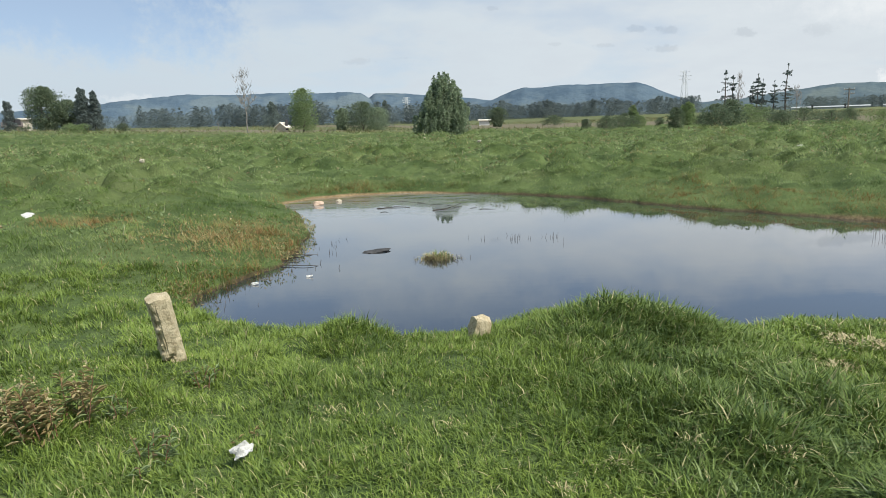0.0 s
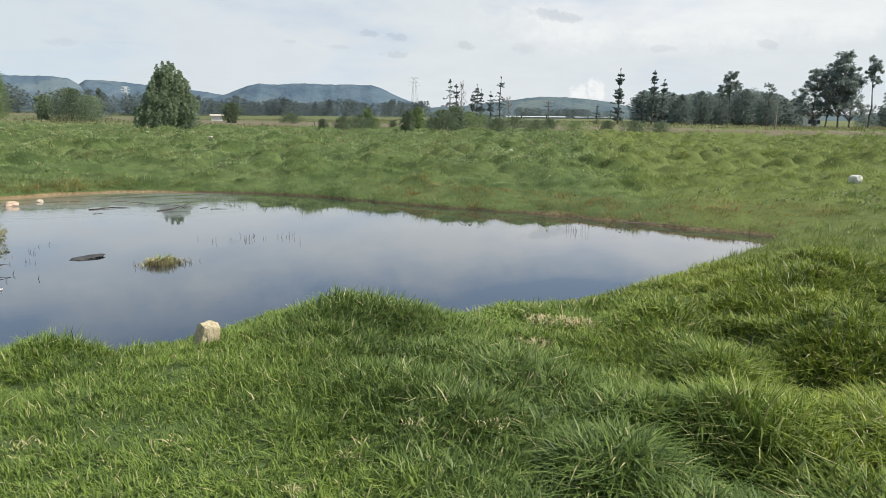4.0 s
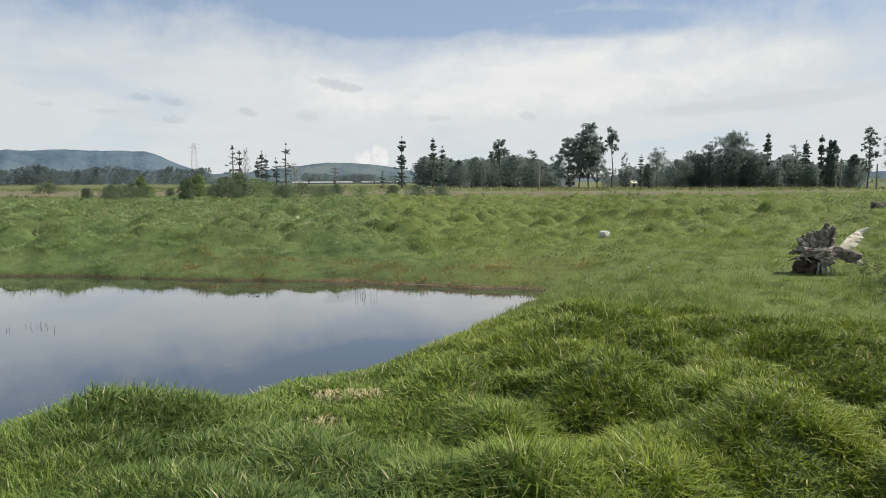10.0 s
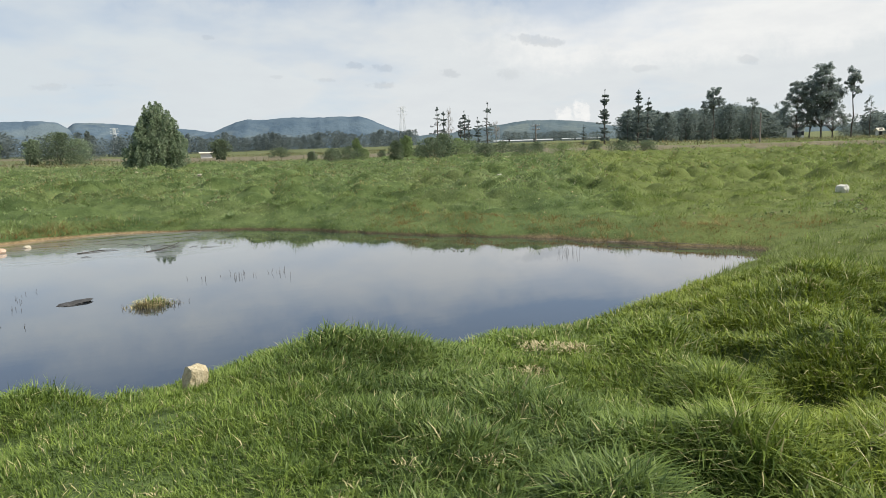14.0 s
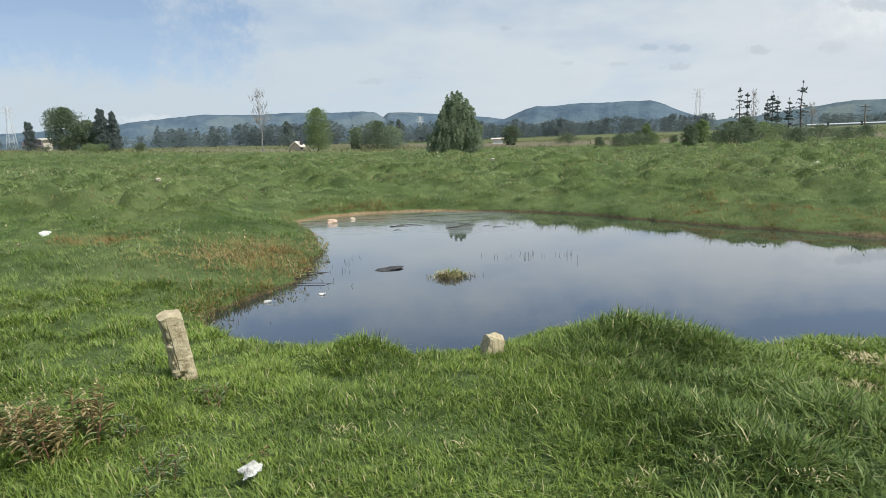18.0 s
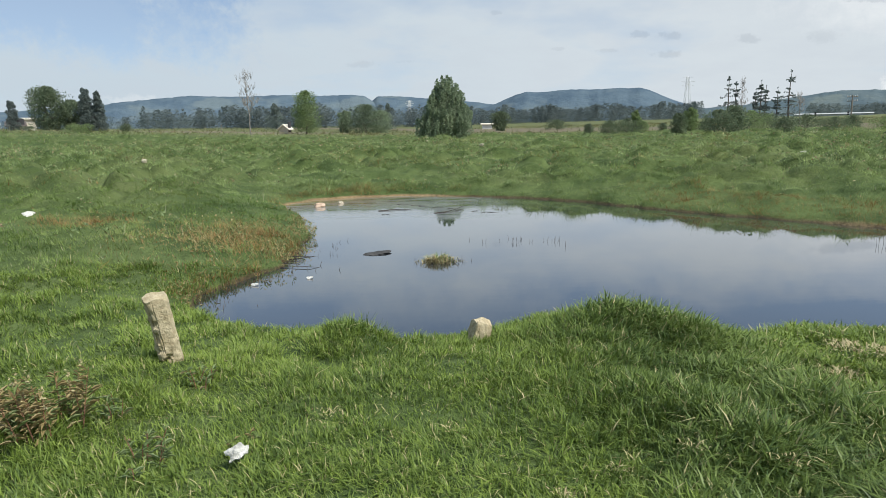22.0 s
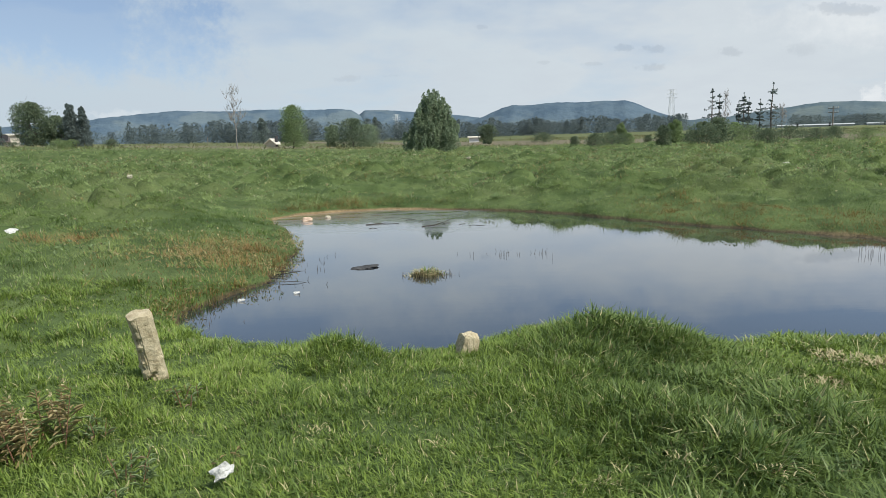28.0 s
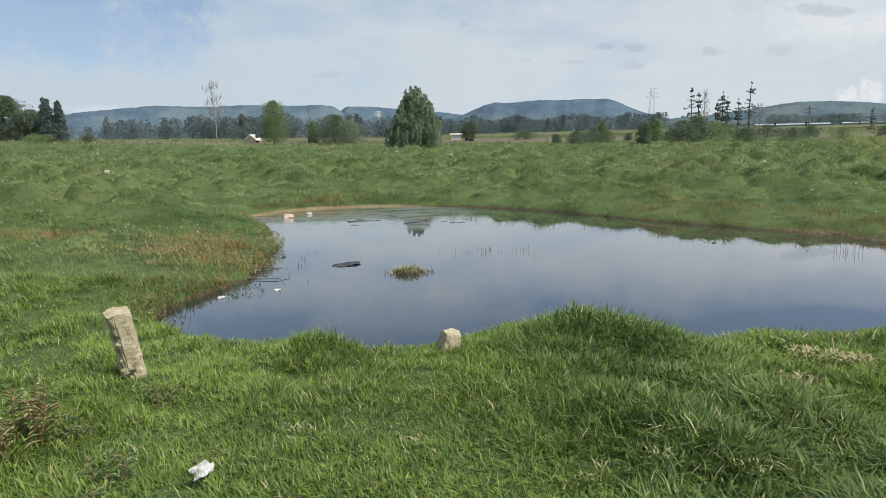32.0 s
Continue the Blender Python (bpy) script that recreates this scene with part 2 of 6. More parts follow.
def bark_material(name, a, b, scale=6.0):
    m, n = material(name)
    pos = place_of(n)
    g = n.noise(pos, scale, 6, 0.65)
    h = n.noise(pos, scale * 7, 4, 0.6)
    col = n.mix(n.math("ADD", n.math("MULTIPLY", n.span(g, 0.3, 0.7), 0.7), n.math("MULTIPLY", h, 0.3)), a, b)
    finish(n, principled(n, col, 0.85, n.math("ADD", g, n.math("MULTIPLY", h, 0.5)), 0.02))
    return m


BARK = bark_material("bark", (0.05, 0.04, 0.032), (0.16, 0.14, 0.12), 3.0)
STEM_RED = bark_material("reddish_stem", (0.16, 0.075, 0.045), (0.30, 0.16, 0.09), 30.0)
ROOT_BROWN = bark_material("rotten_red_brown_root", (0.030, 0.020, 0.015), (0.115, 0.075, 0.055), 10.0)
BARK_PALE = bark_material("pale_bark", (0.16, 0.15, 0.135), (0.32, 0.30, 0.275), 2.0)
ROOT_WOOD = bark_material("weathered_root", (0.10, 0.085, 0.07), (0.52, 0.48, 0.42), 13.0)
ROOT_DARK = bark_material("dark_root", (0.055, 0.046, 0.038), (0.30, 0.265, 0.23), 12.0)
SPLIT_WOOD = bark_material("bleached_split_wood", (0.46, 0.41, 0.32), (0.74, 0.69, 0.58), 7.0)
POLE_WOOD = bark_material("pole_wood", (0.14, 0.12, 0.10), (0.28, 0.25, 0.22), 5.0)
CHARRED = bark_material("dark_log_wood", (0.018, 0.015, 0.013), (0.07, 0.06, 0.05), 5.0)
STONE = bark_material("sandstone", (0.30, 0.24, 0.135), (0.58, 0.51, 0.35), 11.0)
STONE_PALE = bark_material("pale_stone", (0.34, 0.30, 0.22), (0.58, 0.53, 0.42), 8.0)
STONE_WHITE = bark_material("whitish_stone", (0.50, 0.48, 0.42), (0.72, 0.70, 0.64), 9.0)
STONE_ORANGE = bark_material("ochre_stone", (0.42, 0.28, 0.19), (0.66, 0.52, 0.40), 10.0)
SLAB_ROCK = bark_material("wet_dark_rock", (0.02, 0.02, 0.02), (0.07, 0.07, 0.07), 9.0)
MUD = bark_material("brown_mud", (0.12, 0.092, 0.055), (0.29, 0.23, 0.14), 4.0)
PLASTIC = bark_material("dirty_white_plastic", (0.46, 0.46, 0.43), (0.66, 0.66, 0.63), 20.0)
WALL_WHITE = bark_material("whitewash", (0.58, 0.57, 0.54), (0.76, 0.75, 0.72), 1.0)
WALL_CREAM = bark_material("cream_wall", (0.46, 0.42, 0.34), (0.60, 0.56, 0.46), 1.0)
ROOF_DARK = bark_material("dark_roof", (0.05, 0.045, 0.045), (0.12, 0.10, 0.09), 1.0)
ROOF_PALE = bark_material("pale_roof_sheet", (0.50, 0.46, 0.38), (0.66, 0.62, 0.54), 1.0)
GLASSHOUSE = bark_material("greenhouse_film", (0.30, 0.32, 0.33), (0.44, 0.46, 0.47), 0.4)
# pylon steel, kept pale with the haze put into its colour
STEEL = bark_material("galvanised_steel", (0.52, 0.54, 0.56), (0.64, 0.66, 0.68), 1.0)
DARK_OPENING = bark_material("dark_opening", (0.02, 0.02, 0.022), (0.05, 0.05, 0.055), 2.0)


def ground_material():
    m, n = material("turf_soil")
    pos = place_of(n)
    a = n.noise(pos, 0.13, 4, 0.6)
    b = n.noise(pos, 0.9, 5, 0.65)
    c = n.noise(pos, 14.0, 4, 0.7)
    col = n.mix(n.span(b, 0.35, 0.65), (0.046, 0.076, 0.022), (0.098, 0.138, 0.045))
    col = n.mix(n.math("MULTIPLY", n.span(a, 0.48, 0.68), 0.55), col, (0.14, 0.16, 0.065))
    col = n.mix(n.math("MULTIPLY", n.span(c, 0.45, 0.75), 0.5), col, (0.04, 0.055, 0.016))
    xyz = n.add("ShaderNodeSeparateXYZ")
    n.link(pos, xyz.inputs[0])
    east = n.span(n.math("ADD", n.math("SUBTRACT", xyz.outputs[0], n.math("MULTIPLY", xyz.outputs[1], 0.62)), n.math("MULTIPLY", a, 3.0)), 2.0, 6.0)
    col = n.mix(n.math("MULTIPLY", east, 0.5), col, (0.15, 0.175, 0.045))
    wet = n.math("SUBTRACT", 1.0, n.span(n.math("ADD", xyz.outputs[2], n.math("MULTIPLY", n.math("SUBTRACT", b, 0.5), 0.08)), 0.015, 0.07))
    col = n.mix(wet, col, n.mix(n.span(c, 0.3, 0.7), (0.035, 0.028, 0.015), (0.10, 0.075, 0.04)))
    col = n.mix(n.math("MULTIPLY", n.span(n.noise(pos, 4.0, 3, 0.6), 0.5, 0.7), 0.45), col, (0.03, 0.048, 0.014))
    # coarse olive grass farther out
    away = n.span(n.math("ADD", xyz.outputs[1], n.math("MULTIPLY", a, 30.0)), 85, 120)
    col = n.mix(n.math("MULTIPLY", away, 0.7), col, n.mix(n.span(b, 0.3, 0.7), (0.085, 0.098, 0.040), (0.150, 0.158, 0.072)))
    # ploughed and fallow strips far out
    across = n.math("ADD", n.math("ADD", xyz.outputs[0], n.math("MULTIPLY", xyz.outputs[1], 0.5)), n.math("MULTIPLY", n.math("SUBTRACT", a, 0.5), 8.0))
    far = n.math("MULTIPLY", n.span(across, 75, 80), n.math("SUBTRACT", 1.0, n.span(across, 108, 118)))
    far = n.math("MULTIPLY", far, n.span(n.math("ADD", xyz.outputs[1], n.math("MULTIPLY", a, 10.0)), 24, 36))
    col = n.mix(n.math("MULTIPLY", far, 0.85), col, n.mix(n.span(b, 0.3, 0.7), (0.125, 0.105, 0.075), (0.175, 0.15, 0.10)))
    strip = n.math("MULTIPLY", n.span(xyz.outputs[1], 100, 106), n.math("SUBTRACT", 1.0, n.span(n.math("ADD", xyz.outputs[0], n.math("MULTIPLY", a, 20.0)), -14, -2)))
    strip = n.math("MULTIPLY", strip, n.math("SUBTRACT", 1.0, n.span(xyz.outputs[1], 135, 150)))
    col = n.mix(n.math("MULTIPLY", strip, 0.8), col, n.mix(n.span(b, 0.3, 0.7), (0.13, 0.11, 0.08), (0.19, 0.165, 0.11)))
    rim = n.math("MULTIPLY", n.span(xyz.outputs[1], 17.0, 18.0), n.math("SUBTRACT", 1.0, n.span(xyz.outputs[0], -0.2, 0.9)))
    rim = n.math("MULTIPLY", rim, n.math("MULTIPLY", n.math("SUBTRACT", 1.0, n.span(n.math("ADD", xyz.outputs[2], n.math("MULTIPLY", n.math("SUBTRACT", b, 0.5), 0.16)), 0.015, 0.075)), n.math("SUBTRACT", 1.0, n.span(xyz.outputs[1], 21.3, 22.3))))
    col = n.mix(n.math("MULTIPLY", rim, 0.9), col, n.mix(n.span(c, 0.3, 0.7), (0.16, 0.115, 0.06), (0.32, 0.24, 0.135)))
    bare = n.math("MULTIPLY", n.math("MULTIPLY", n.span(xyz.outputs[0], 7.0, 8.4), n.span(xyz.outputs[1], 8.3, 9.0)), n.math("SUBTRACT", 1.0, n.span(n.math("ADD", xyz.outputs[2], n.math("MULTIPLY", n.math("SUBTRACT", b, 0.5), 0.16)), 0.03, 0.10)))
    bare = n.math("MULTIPLY", bare, n.math("SUBTRACT", 1.0, n.span(xyz.outputs[0], 11.5, 13.0)))
    col = n.mix(n.math("MULTIPLY", bare, 0.5), col, n.mix(n.span(c, 0.3, 0.7), (0.12, 0.088, 0.048), (0.26, 0.20, 0.115)))
    finish(n, principled(n, col, 0.9, n.math("ADD", b, n.math("MULTIPLY", c, 0.6)), 0.09, Specular_IOR_Level=0.2))
    return m


def water_material():
    m, n = material("still_dark_water")
    pos = place_of(n)
    xyz = n.add("ShaderNodeSeparateXYZ")
    n.link(pos, xyz.inputs[0])
    wide = n.math("SUBTRACT", n.noise(pos, 0.5, 4), 0.5)
    stretch = n.add("ShaderNodeMapping")
    stretch.inputs["Scale"].default_value = (0.5, 2.0, 1)
    n.link(pos, stretch.inputs["Vector"])
    streak = n.noise(stretch.outputs[0], 1.1, 5, 0.65)
    # a dull film of scum in the far corner, silt showing at its edge
    film = n.math("MULTIPLY", n.span(n.math("ADD", xyz.outputs[1], n.math("MULTIPLY", wide, 2.5)), 14.9, 16.0),
                  n.math("SUBTRACT", 1.0, n.span(n.math("ADD", xyz.outputs[0], n.math("MULTIPLY", wide, 3.0)), 0.6, 2.4)))
    silt = n.math("MULTIPLY", n.span(n.math("ADD", xyz.outputs[1], n.math("MULTIPLY", wide, 3.0)), 17.0, 20.0), n.math("SUBTRACT", 1.0, n.span(xyz.outputs[0], -4.0, -0.5)))
    dull = n.math("MULTIPLY", film, n.span(streak, 0.30, 0.55))
    col = n.mix(dull, (0.020, 0.025, 0.030), (0.17, 0.18, 0.17))
    col = n.mix(n.math("MULTIPLY", silt, 0.75), col, (0.26, 0.17, 0.09))
    col = n.mix(n.math("MULTIPLY", film, n.span(streak, 0.60, 0.66)), col, (0.05, 0.05, 0.04))
    rough = n.math("ADD", 0.02, n.math("MULTIPLY", dull, 0.30))
    ripple = n.math("ADD", n.noise(stretch.outputs[0], 2.2, 2), n.math("MULTIPLY", n.noise(pos, 9.0, 2), 0.15))
    finish(n, principled(n, col, rough, ripple, 0.0006, IOR=1.45, Coat_Weight=0.75, Coat_Roughness=0.02, Coat_IOR=1.4))
    return m


GROUND_MAT, WATER_MAT = ground_material(), water_material()


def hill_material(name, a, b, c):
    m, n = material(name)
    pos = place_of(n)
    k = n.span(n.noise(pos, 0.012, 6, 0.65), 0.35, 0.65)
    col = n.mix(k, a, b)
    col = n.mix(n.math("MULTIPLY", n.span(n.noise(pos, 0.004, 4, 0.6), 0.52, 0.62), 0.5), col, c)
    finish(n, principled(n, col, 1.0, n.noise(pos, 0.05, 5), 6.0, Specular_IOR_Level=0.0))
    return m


# aerial haze is put into these slope colours as blue and paleness
HILL_FAR = hill_material("hazed_far_slope", (0.070, 0.105, 0.142), (0.098, 0.138, 0.172), (0.150, 0.185, 0.190))
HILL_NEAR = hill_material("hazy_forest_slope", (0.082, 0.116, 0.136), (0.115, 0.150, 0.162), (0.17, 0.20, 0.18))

# ------------------------------------------------------------------ shape of the land
POND = np.array([(-2.6, 6.7), (-3.0, 7.4), (-3.15, 8.0), (-3.1, 8.6), (-2.8, 9.1), (-2.6, 9.8), (-2.55, 11.2), (-2.75, 12.9), (-3.4, 15.4),
                 (-4.7, 18.6), (-4.6, 19.4), (-4.0, 20.3), (-3.0, 20.9), (-1.6, 21.2), (-0.5, 21.0), (1.0, 20.4), (2.2, 19.9), (3.5, 18.7), (4.6, 17.3),
                 (6.0, 15.2), (7.3, 13.9), (8.4, 12.6), (9.0, 11.4), (9.5, 10.4), (10.2, 9.6), (10.5, 8.95), (9.6, 8.2), (8.0, 7.5),
                 (6.6, 7.0), (5.4, 6.4), (4.3, 6.0), (3.2, 5.95), (2.5, 5.9), (2.2, 6.3), (1.6, 6.7), (0.9, 6.5), (0.4, 6.2),
                 (-0.2, 5.9), (-0.6, 5.8), (-1.0, 6.3), (-1.6, 6.2), (-2.2, 6.5)])


def smooth(v, lo, hi):
    t = np.clip((np.asarray(v, float) - lo) / (hi - lo), 0, 1)
    return t * t * (3 - 2 * t)


def vnoise(x, y, size, seed=0):
    """Smooth value noise from 0 to 1 with cells of that size."""
    x, y = np.asarray(x, float) / size, np.asarray(y, float) / size
    i, j = np.floor(x), np.floor(y)
    u, v = x - i, y - j
    u, v = u * u * (3 - 2 * u), v * v * (3 - 2 * v)

    def cell(a, b):
        h = np.sin(a * 127.1 + b * 311.7 + seed * 74.7) * 43758.5453
        return h - np.floor(h)

    return (cell(i, j) * (1 - u) + cell(i + 1, j) * u) * (1 - v) + (cell(i, j + 1) * (1 - u) + cell(i + 1, j + 1) * u) * v


def shore(x, y):
    """Distance to the pond's edge, negative inside."""
    x0, y0 = np.asarray(x, float), np.asarray(y, float)
    near = (x0 > -14) & (x0 < 20) & (y0 > -3) & (y0 < 31)
    full = np.full(x0.shape, 9.0)
    x, y = x0[near], y0[near]
    best = np.full(x.shape, 1e9)
    inside = np.zeros(x.shape, bool)
    for (ax, ay), (bx, by) in zip(POND, np.roll(POND, -1, axis=0)):
        dx, dy = bx - ax, by - ay
        t = np.clip(((x - ax) * dx + (y - ay) * dy) / (dx * dx + dy * dy), 0, 1)
        best = np.minimum(best, np.hypot(x - ax - t * dx, y - ay - t * dy))
        inside ^= ((ay > y) != (by > y)) & (x < ax + (y - ay) * dx / (dy if dy else 1e-9))
    full[near] = np.where(inside, -best, best) + (vnoise(x, y, 0.45, 9) - 0.5) * 0.22
    return full


FLATS = [(35.6, 9.4, 2.6), (13.0, 4.7, 1.3), (16.2, 11.7, 0.8)]
# crests and hollows of the near bank: place, height, radius
BUMPS = [(1.6, 5.35, 0.16, 0.60), (1.1, 5.25, 0.07, 0.55), (-0.84, 5.2, 0.36, 0.36), (6.6, 5.2, 0.16, 1.3), (12.5, 2.2, 0.40, 1.2), (5.3, 4.5, 0.10, 0.5),
         # crest (4.85, 0.72) is added just out of view to shade the corner
         (2.85, 2.5, 0.13, 0.40), (4.75, 3.35, 0.17, 0.42), (4.6, 2.05, 0.13, 0.40), (3.45, 2.05, 0.12, 0.32), (4.2, 1.15, -0.24, 0.36), (4.85, 0.72, 0.33, 0.38), (3.2, 4.0, 0.05, 0.35), (7.5, 2.2, 0.16, 0.60), (5.6, 2.6, 0.10, 0.4), (6.0, 4.4, 0.10, 0.4),
         (3.80, 2.75, -0.30, 0.30), (3.95, 3.72, -0.25, 0.27), (5.9, 3.55, -0.24, 0.26), (6.15, 1.95, -0.28, 0.32), (3.8, 1.45, -0.25, 0.27), (2.3, 2.1, -0.15, 0.22), (2.5, 4.2, -0.10, 0.22)]
E1 = [(-180, -0.2), (-60, 0.4), (-35, 0.70), (-30, 0.65), (-20, 0.35), (-14, 0.15), (-8, 0.0), (0, -0.3), (10, -0.2), (25, -0.05), (37, 0.1), (55, 0.0), (73, -0.1), (100, -0.1), (180, -0.2)]
E2 = [(-180, 0.1), (-60, 0.6), (-35, 0.85), (-25, 0.75), (0, 0.55), (10, 0.70), (20, 0.72), (36, 0.70), (50, 0.35), (60, 0.3), (75, 0.1), (180, 0.1)]


def tussock(x, y, cell, seed, small=0.38, large=0.72):
    """Rounded hummocks with creases between them, 0 to 1: one in each cell, of uneven size."""
    i0, j0 = np.floor(x / cell), np.floor(y / cell)
    best = np.zeros(x.shape)

    def rnd(i, j, k):
        h = np.sin(i * 127.1 + j * 311.7 + (seed + k) * 74.7) * 43758.5453
        return h - np.floor(h)

    for di in (-1, 0, 1):
        for dj in (-1, 0, 1):
            i, j = i0 + di, j0 + dj
            px, py = (i + rnd(i, j, 1)) * cell, (j + rnd(i, j, 2)) * cell
            rad = cell * (small + (large - small) * rnd(i, j, 3))
            q = 1 - ((x - px) ** 2 + (y - py) ** 2) / rad ** 2
            best = np.maximum(best, np.clip(q, 0, 1) ** 0.75 * (0.25 + 0.75 * rnd(i, j, 4)))
    return best


def height(x, y):
    x, y = np.asarray(x, float), np.asarray(y, float)
    r, a = np.hypot(x, y), np.degrees(np.arctan2(x, y))
    z1 = 2 + 110 * np.tan(np.radians(np.interp(a, *zip(*E1))))
    z2 = 2 + 400 * np.tan(np.radians(np.interp(a, *zip(*E2))))
    near = np.interp(r, [0, 10, 15, 22, 30, 60], [0.40, 0.38, 0.50, 0.72, 0.95, 1.40])
    base = np.where(r < 60, near, np.where(r < 110, 1.40 + (z1 - 1.40) * (r - 60) / 50, np.where(r < 400, z1 + (z2 - z1) * (r - 110) / 290, z2 + (r - 400) * 0.0135)))
    mound = tussock(x, y, 1.25, 1) * 0.44 * (0.35 + vnoise(x, y, 5.0, 6)) + tussock(x, y, 0.7, 2) * 0.16 + vnoise(x + 0.25 * y, y, 1.9, 1) ** 2 * 0.22 + vnoise(x - 0.3 * y, y, 4.6, 3) * 0.40 - 0.52
    lump = mound * (0.10 + 0.95 * smooth(r + 5 * smooth(y, 9, 12), 16, 27)) * (1 - 0.6 * smooth(r, 70, 105)) * (1 - smooth(r, 300, 500))
    lump = lump + ((vnoise(x, y, 0.66, 4) ** 2 - 0.3) * 0.16 + (tussock(x, y, 0.72, 7, 0.45, 0.8) - 0.5) * (0.09 + 0.03 * smooth(x, 2.4, 3.8))) * smooth(x, 0.2, 1.8) * (1 - smooth(r, 8, 11)) + (vnoise(x, y, 0.5, 5) - 0.5) * 0.06 * (1 - smooth(r, 14, 20))
    # small tufts of the grazed bank
    lump = lump + (tussock(x, y, 0.52, 8, 0.4, 0.75) - 0.35) * 0.085 * (smooth(-x, -0.6, 0.8) + smooth(r, 9, 11)).clip(0, 1) * smooth(r, 3.0, 5.5) * (1 - 0.6 * smooth(r, 20, 34)) * (1 - smooth(r, 50, 70))
    for bx, by, rad in FLATS:
        lump = lump * (1 - np.exp(-(((x - bx) ** 2 + (y - by) ** 2) / rad ** 2) ** 2))
    for bx, by, amp, rad in BUMPS:
        lump = lump + amp * np.exp(-((x - bx) ** 2 + (y - by) ** 2) / rad ** 2)
    sd = shore(x, y)
    lump = lump * (1 - (0.7 - 0.45 * smooth(x + 0.25 * (y - 16), -3.5, 0.5) * smooth(y, 11, 14)) * (1 - smooth(sd, 0.4, 4.5)) * smooth(y, 7.5, 10))
    wide = 1.7 + 1.6 * smooth(y, 7, 14)
    rim = np.clip(sd / wide, 0, 1) ** 0.65
    land = 0.05 + (base + lump - 0.05) * rim
    bed = -0.04 - 0.45 * smooth(-sd, 0, 1.6)
    return np.where(sd > 0, land, bed * smooth(-sd, -0.02, 0.15) + 0.0)


def level(x, y):
    return float(height(np.array([x]), np.array([y]))[0])


# ------------------------------------------------------------------ mesh helpers


def mesh_of(name, verts, faces, mat, flat=True):
    """A mesh from arrays: verts (n, 3); faces a list of index arrays (k, 3) or (k, 4)."""
    verts = np.asarray(verts, np.float32)
    faces = [np.asarray(f, np.int32) for f in (faces if isinstance(faces, list) else [faces])]
    me = bpy.data.meshes.new(name)
    me.vertices.add(len(verts))
    me.vertices.foreach_set("co", verts.ravel())
    loops = np.concatenate([f.ravel() for f in faces])
    sizes = np.concatenate([np.full(len(f), f.shape[1], np.int32) for f in faces])
    starts = np.concatenate([[0], np.cumsum(sizes)[:-1]]).astype(np.int32)
    me.loops.add(len(loops))
    me.loops.foreach_set("vertex_index", loops)
    me.polygons.add(len(sizes))
    me.polygons.foreach_set("loop_start", starts)
    me.polygons.foreach_set("use_smooth", np.full(len(sizes), not flat))
    me.materials.append(mat)
    me.update(calc_edges=True)
    return me


def thing(name, label, category, at=(0, 0, 0), turn=0.0, group="", kind=""):
    ob = new(name)
    ob.empty_display_size = 0.1
    ob.matrix_world = pose(*at, 0, 0, turn)
    return tagged(ob, label, category, group, kind)


def put(name, me, parent=None, label="", category="", group="", kind="", at=None, turn=0.0):
    """Links a mesh as a thing, or as a part of parent."""
    ob = new(name, me)
    if at is not None:
        ob.matrix_basis = pose(*at, 0, 0, turn)
    ob.parent = parent
    return tagged(ob, label, category, group, kind)


def tube(points, radii, sides=6, wob=0.0, rng=None, cap=True):
    """A tapered tube along points, as (verts, tris)."""
    pts = np.asarray(points, float)
    rad = np.asarray(radii, float)
    d = np.gradient(pts, axis=0)
    d /= np.linalg.norm(d, axis=1, keepdims=True) + 1e-9
    ref = np.array([0.31, 0.17, 0.93]) if abs(d[:, 2]).mean() < 0.8 else np.array([0.95, 0.2, 0.1])
    u = np.cross(d, ref)
    u /= np.linalg.norm(u, axis=1, keepdims=True) + 1e-9
    v = np.cross(d, u)
    ang = np.arange(sides) * 2 * np.pi / sides
    rr = rad[:, None] * np.ones(sides)
    if wob and rng is not None:
        rr = rr * (1 + wob * rng.standard_normal(rr.shape))
    ring = pts[:, None] + rr[..., None] * (np.cos(ang)[None, :, None] * u[:, None] + np.sin(ang)[None, :, None] * v[:, None])
    k = len(pts)
    verts = ring.reshape(-1, 3)
    i, j = np.meshgrid(np.arange(k - 1), np.arange(sides), indexing="ij")
    a, b = i * sides + j, i * sides + (j + 1) % sides
    tris = np.concatenate([np.stack([a, b, b + sides], -1).reshape(-1, 3), np.stack([a, b + sides, a + sides], -1).reshape(-1, 3)])
    if cap:
        verts = np.concatenate([verts, pts[:1], pts[-1:]])
        c0, c1 = k * sides, k * sides + 1
        j = np.arange(sides)
        tris = np.concatenate([tris, np.stack([np.full(sides, c0), (j + 1) % sides, j], 1), np.stack([np.full(sides, c1), (k - 1) * sides + j, (k - 1) * sides + (j + 1) % sides], 1)])
    return verts, tris


def join(parts):
    verts, tris, base = [], [], 0
    for v, t in parts:
        verts.append(v)
        tris.append(np.asarray(t) + base)
        base += len(v)
    return np.concatenate(verts), np.concatenate(tris)


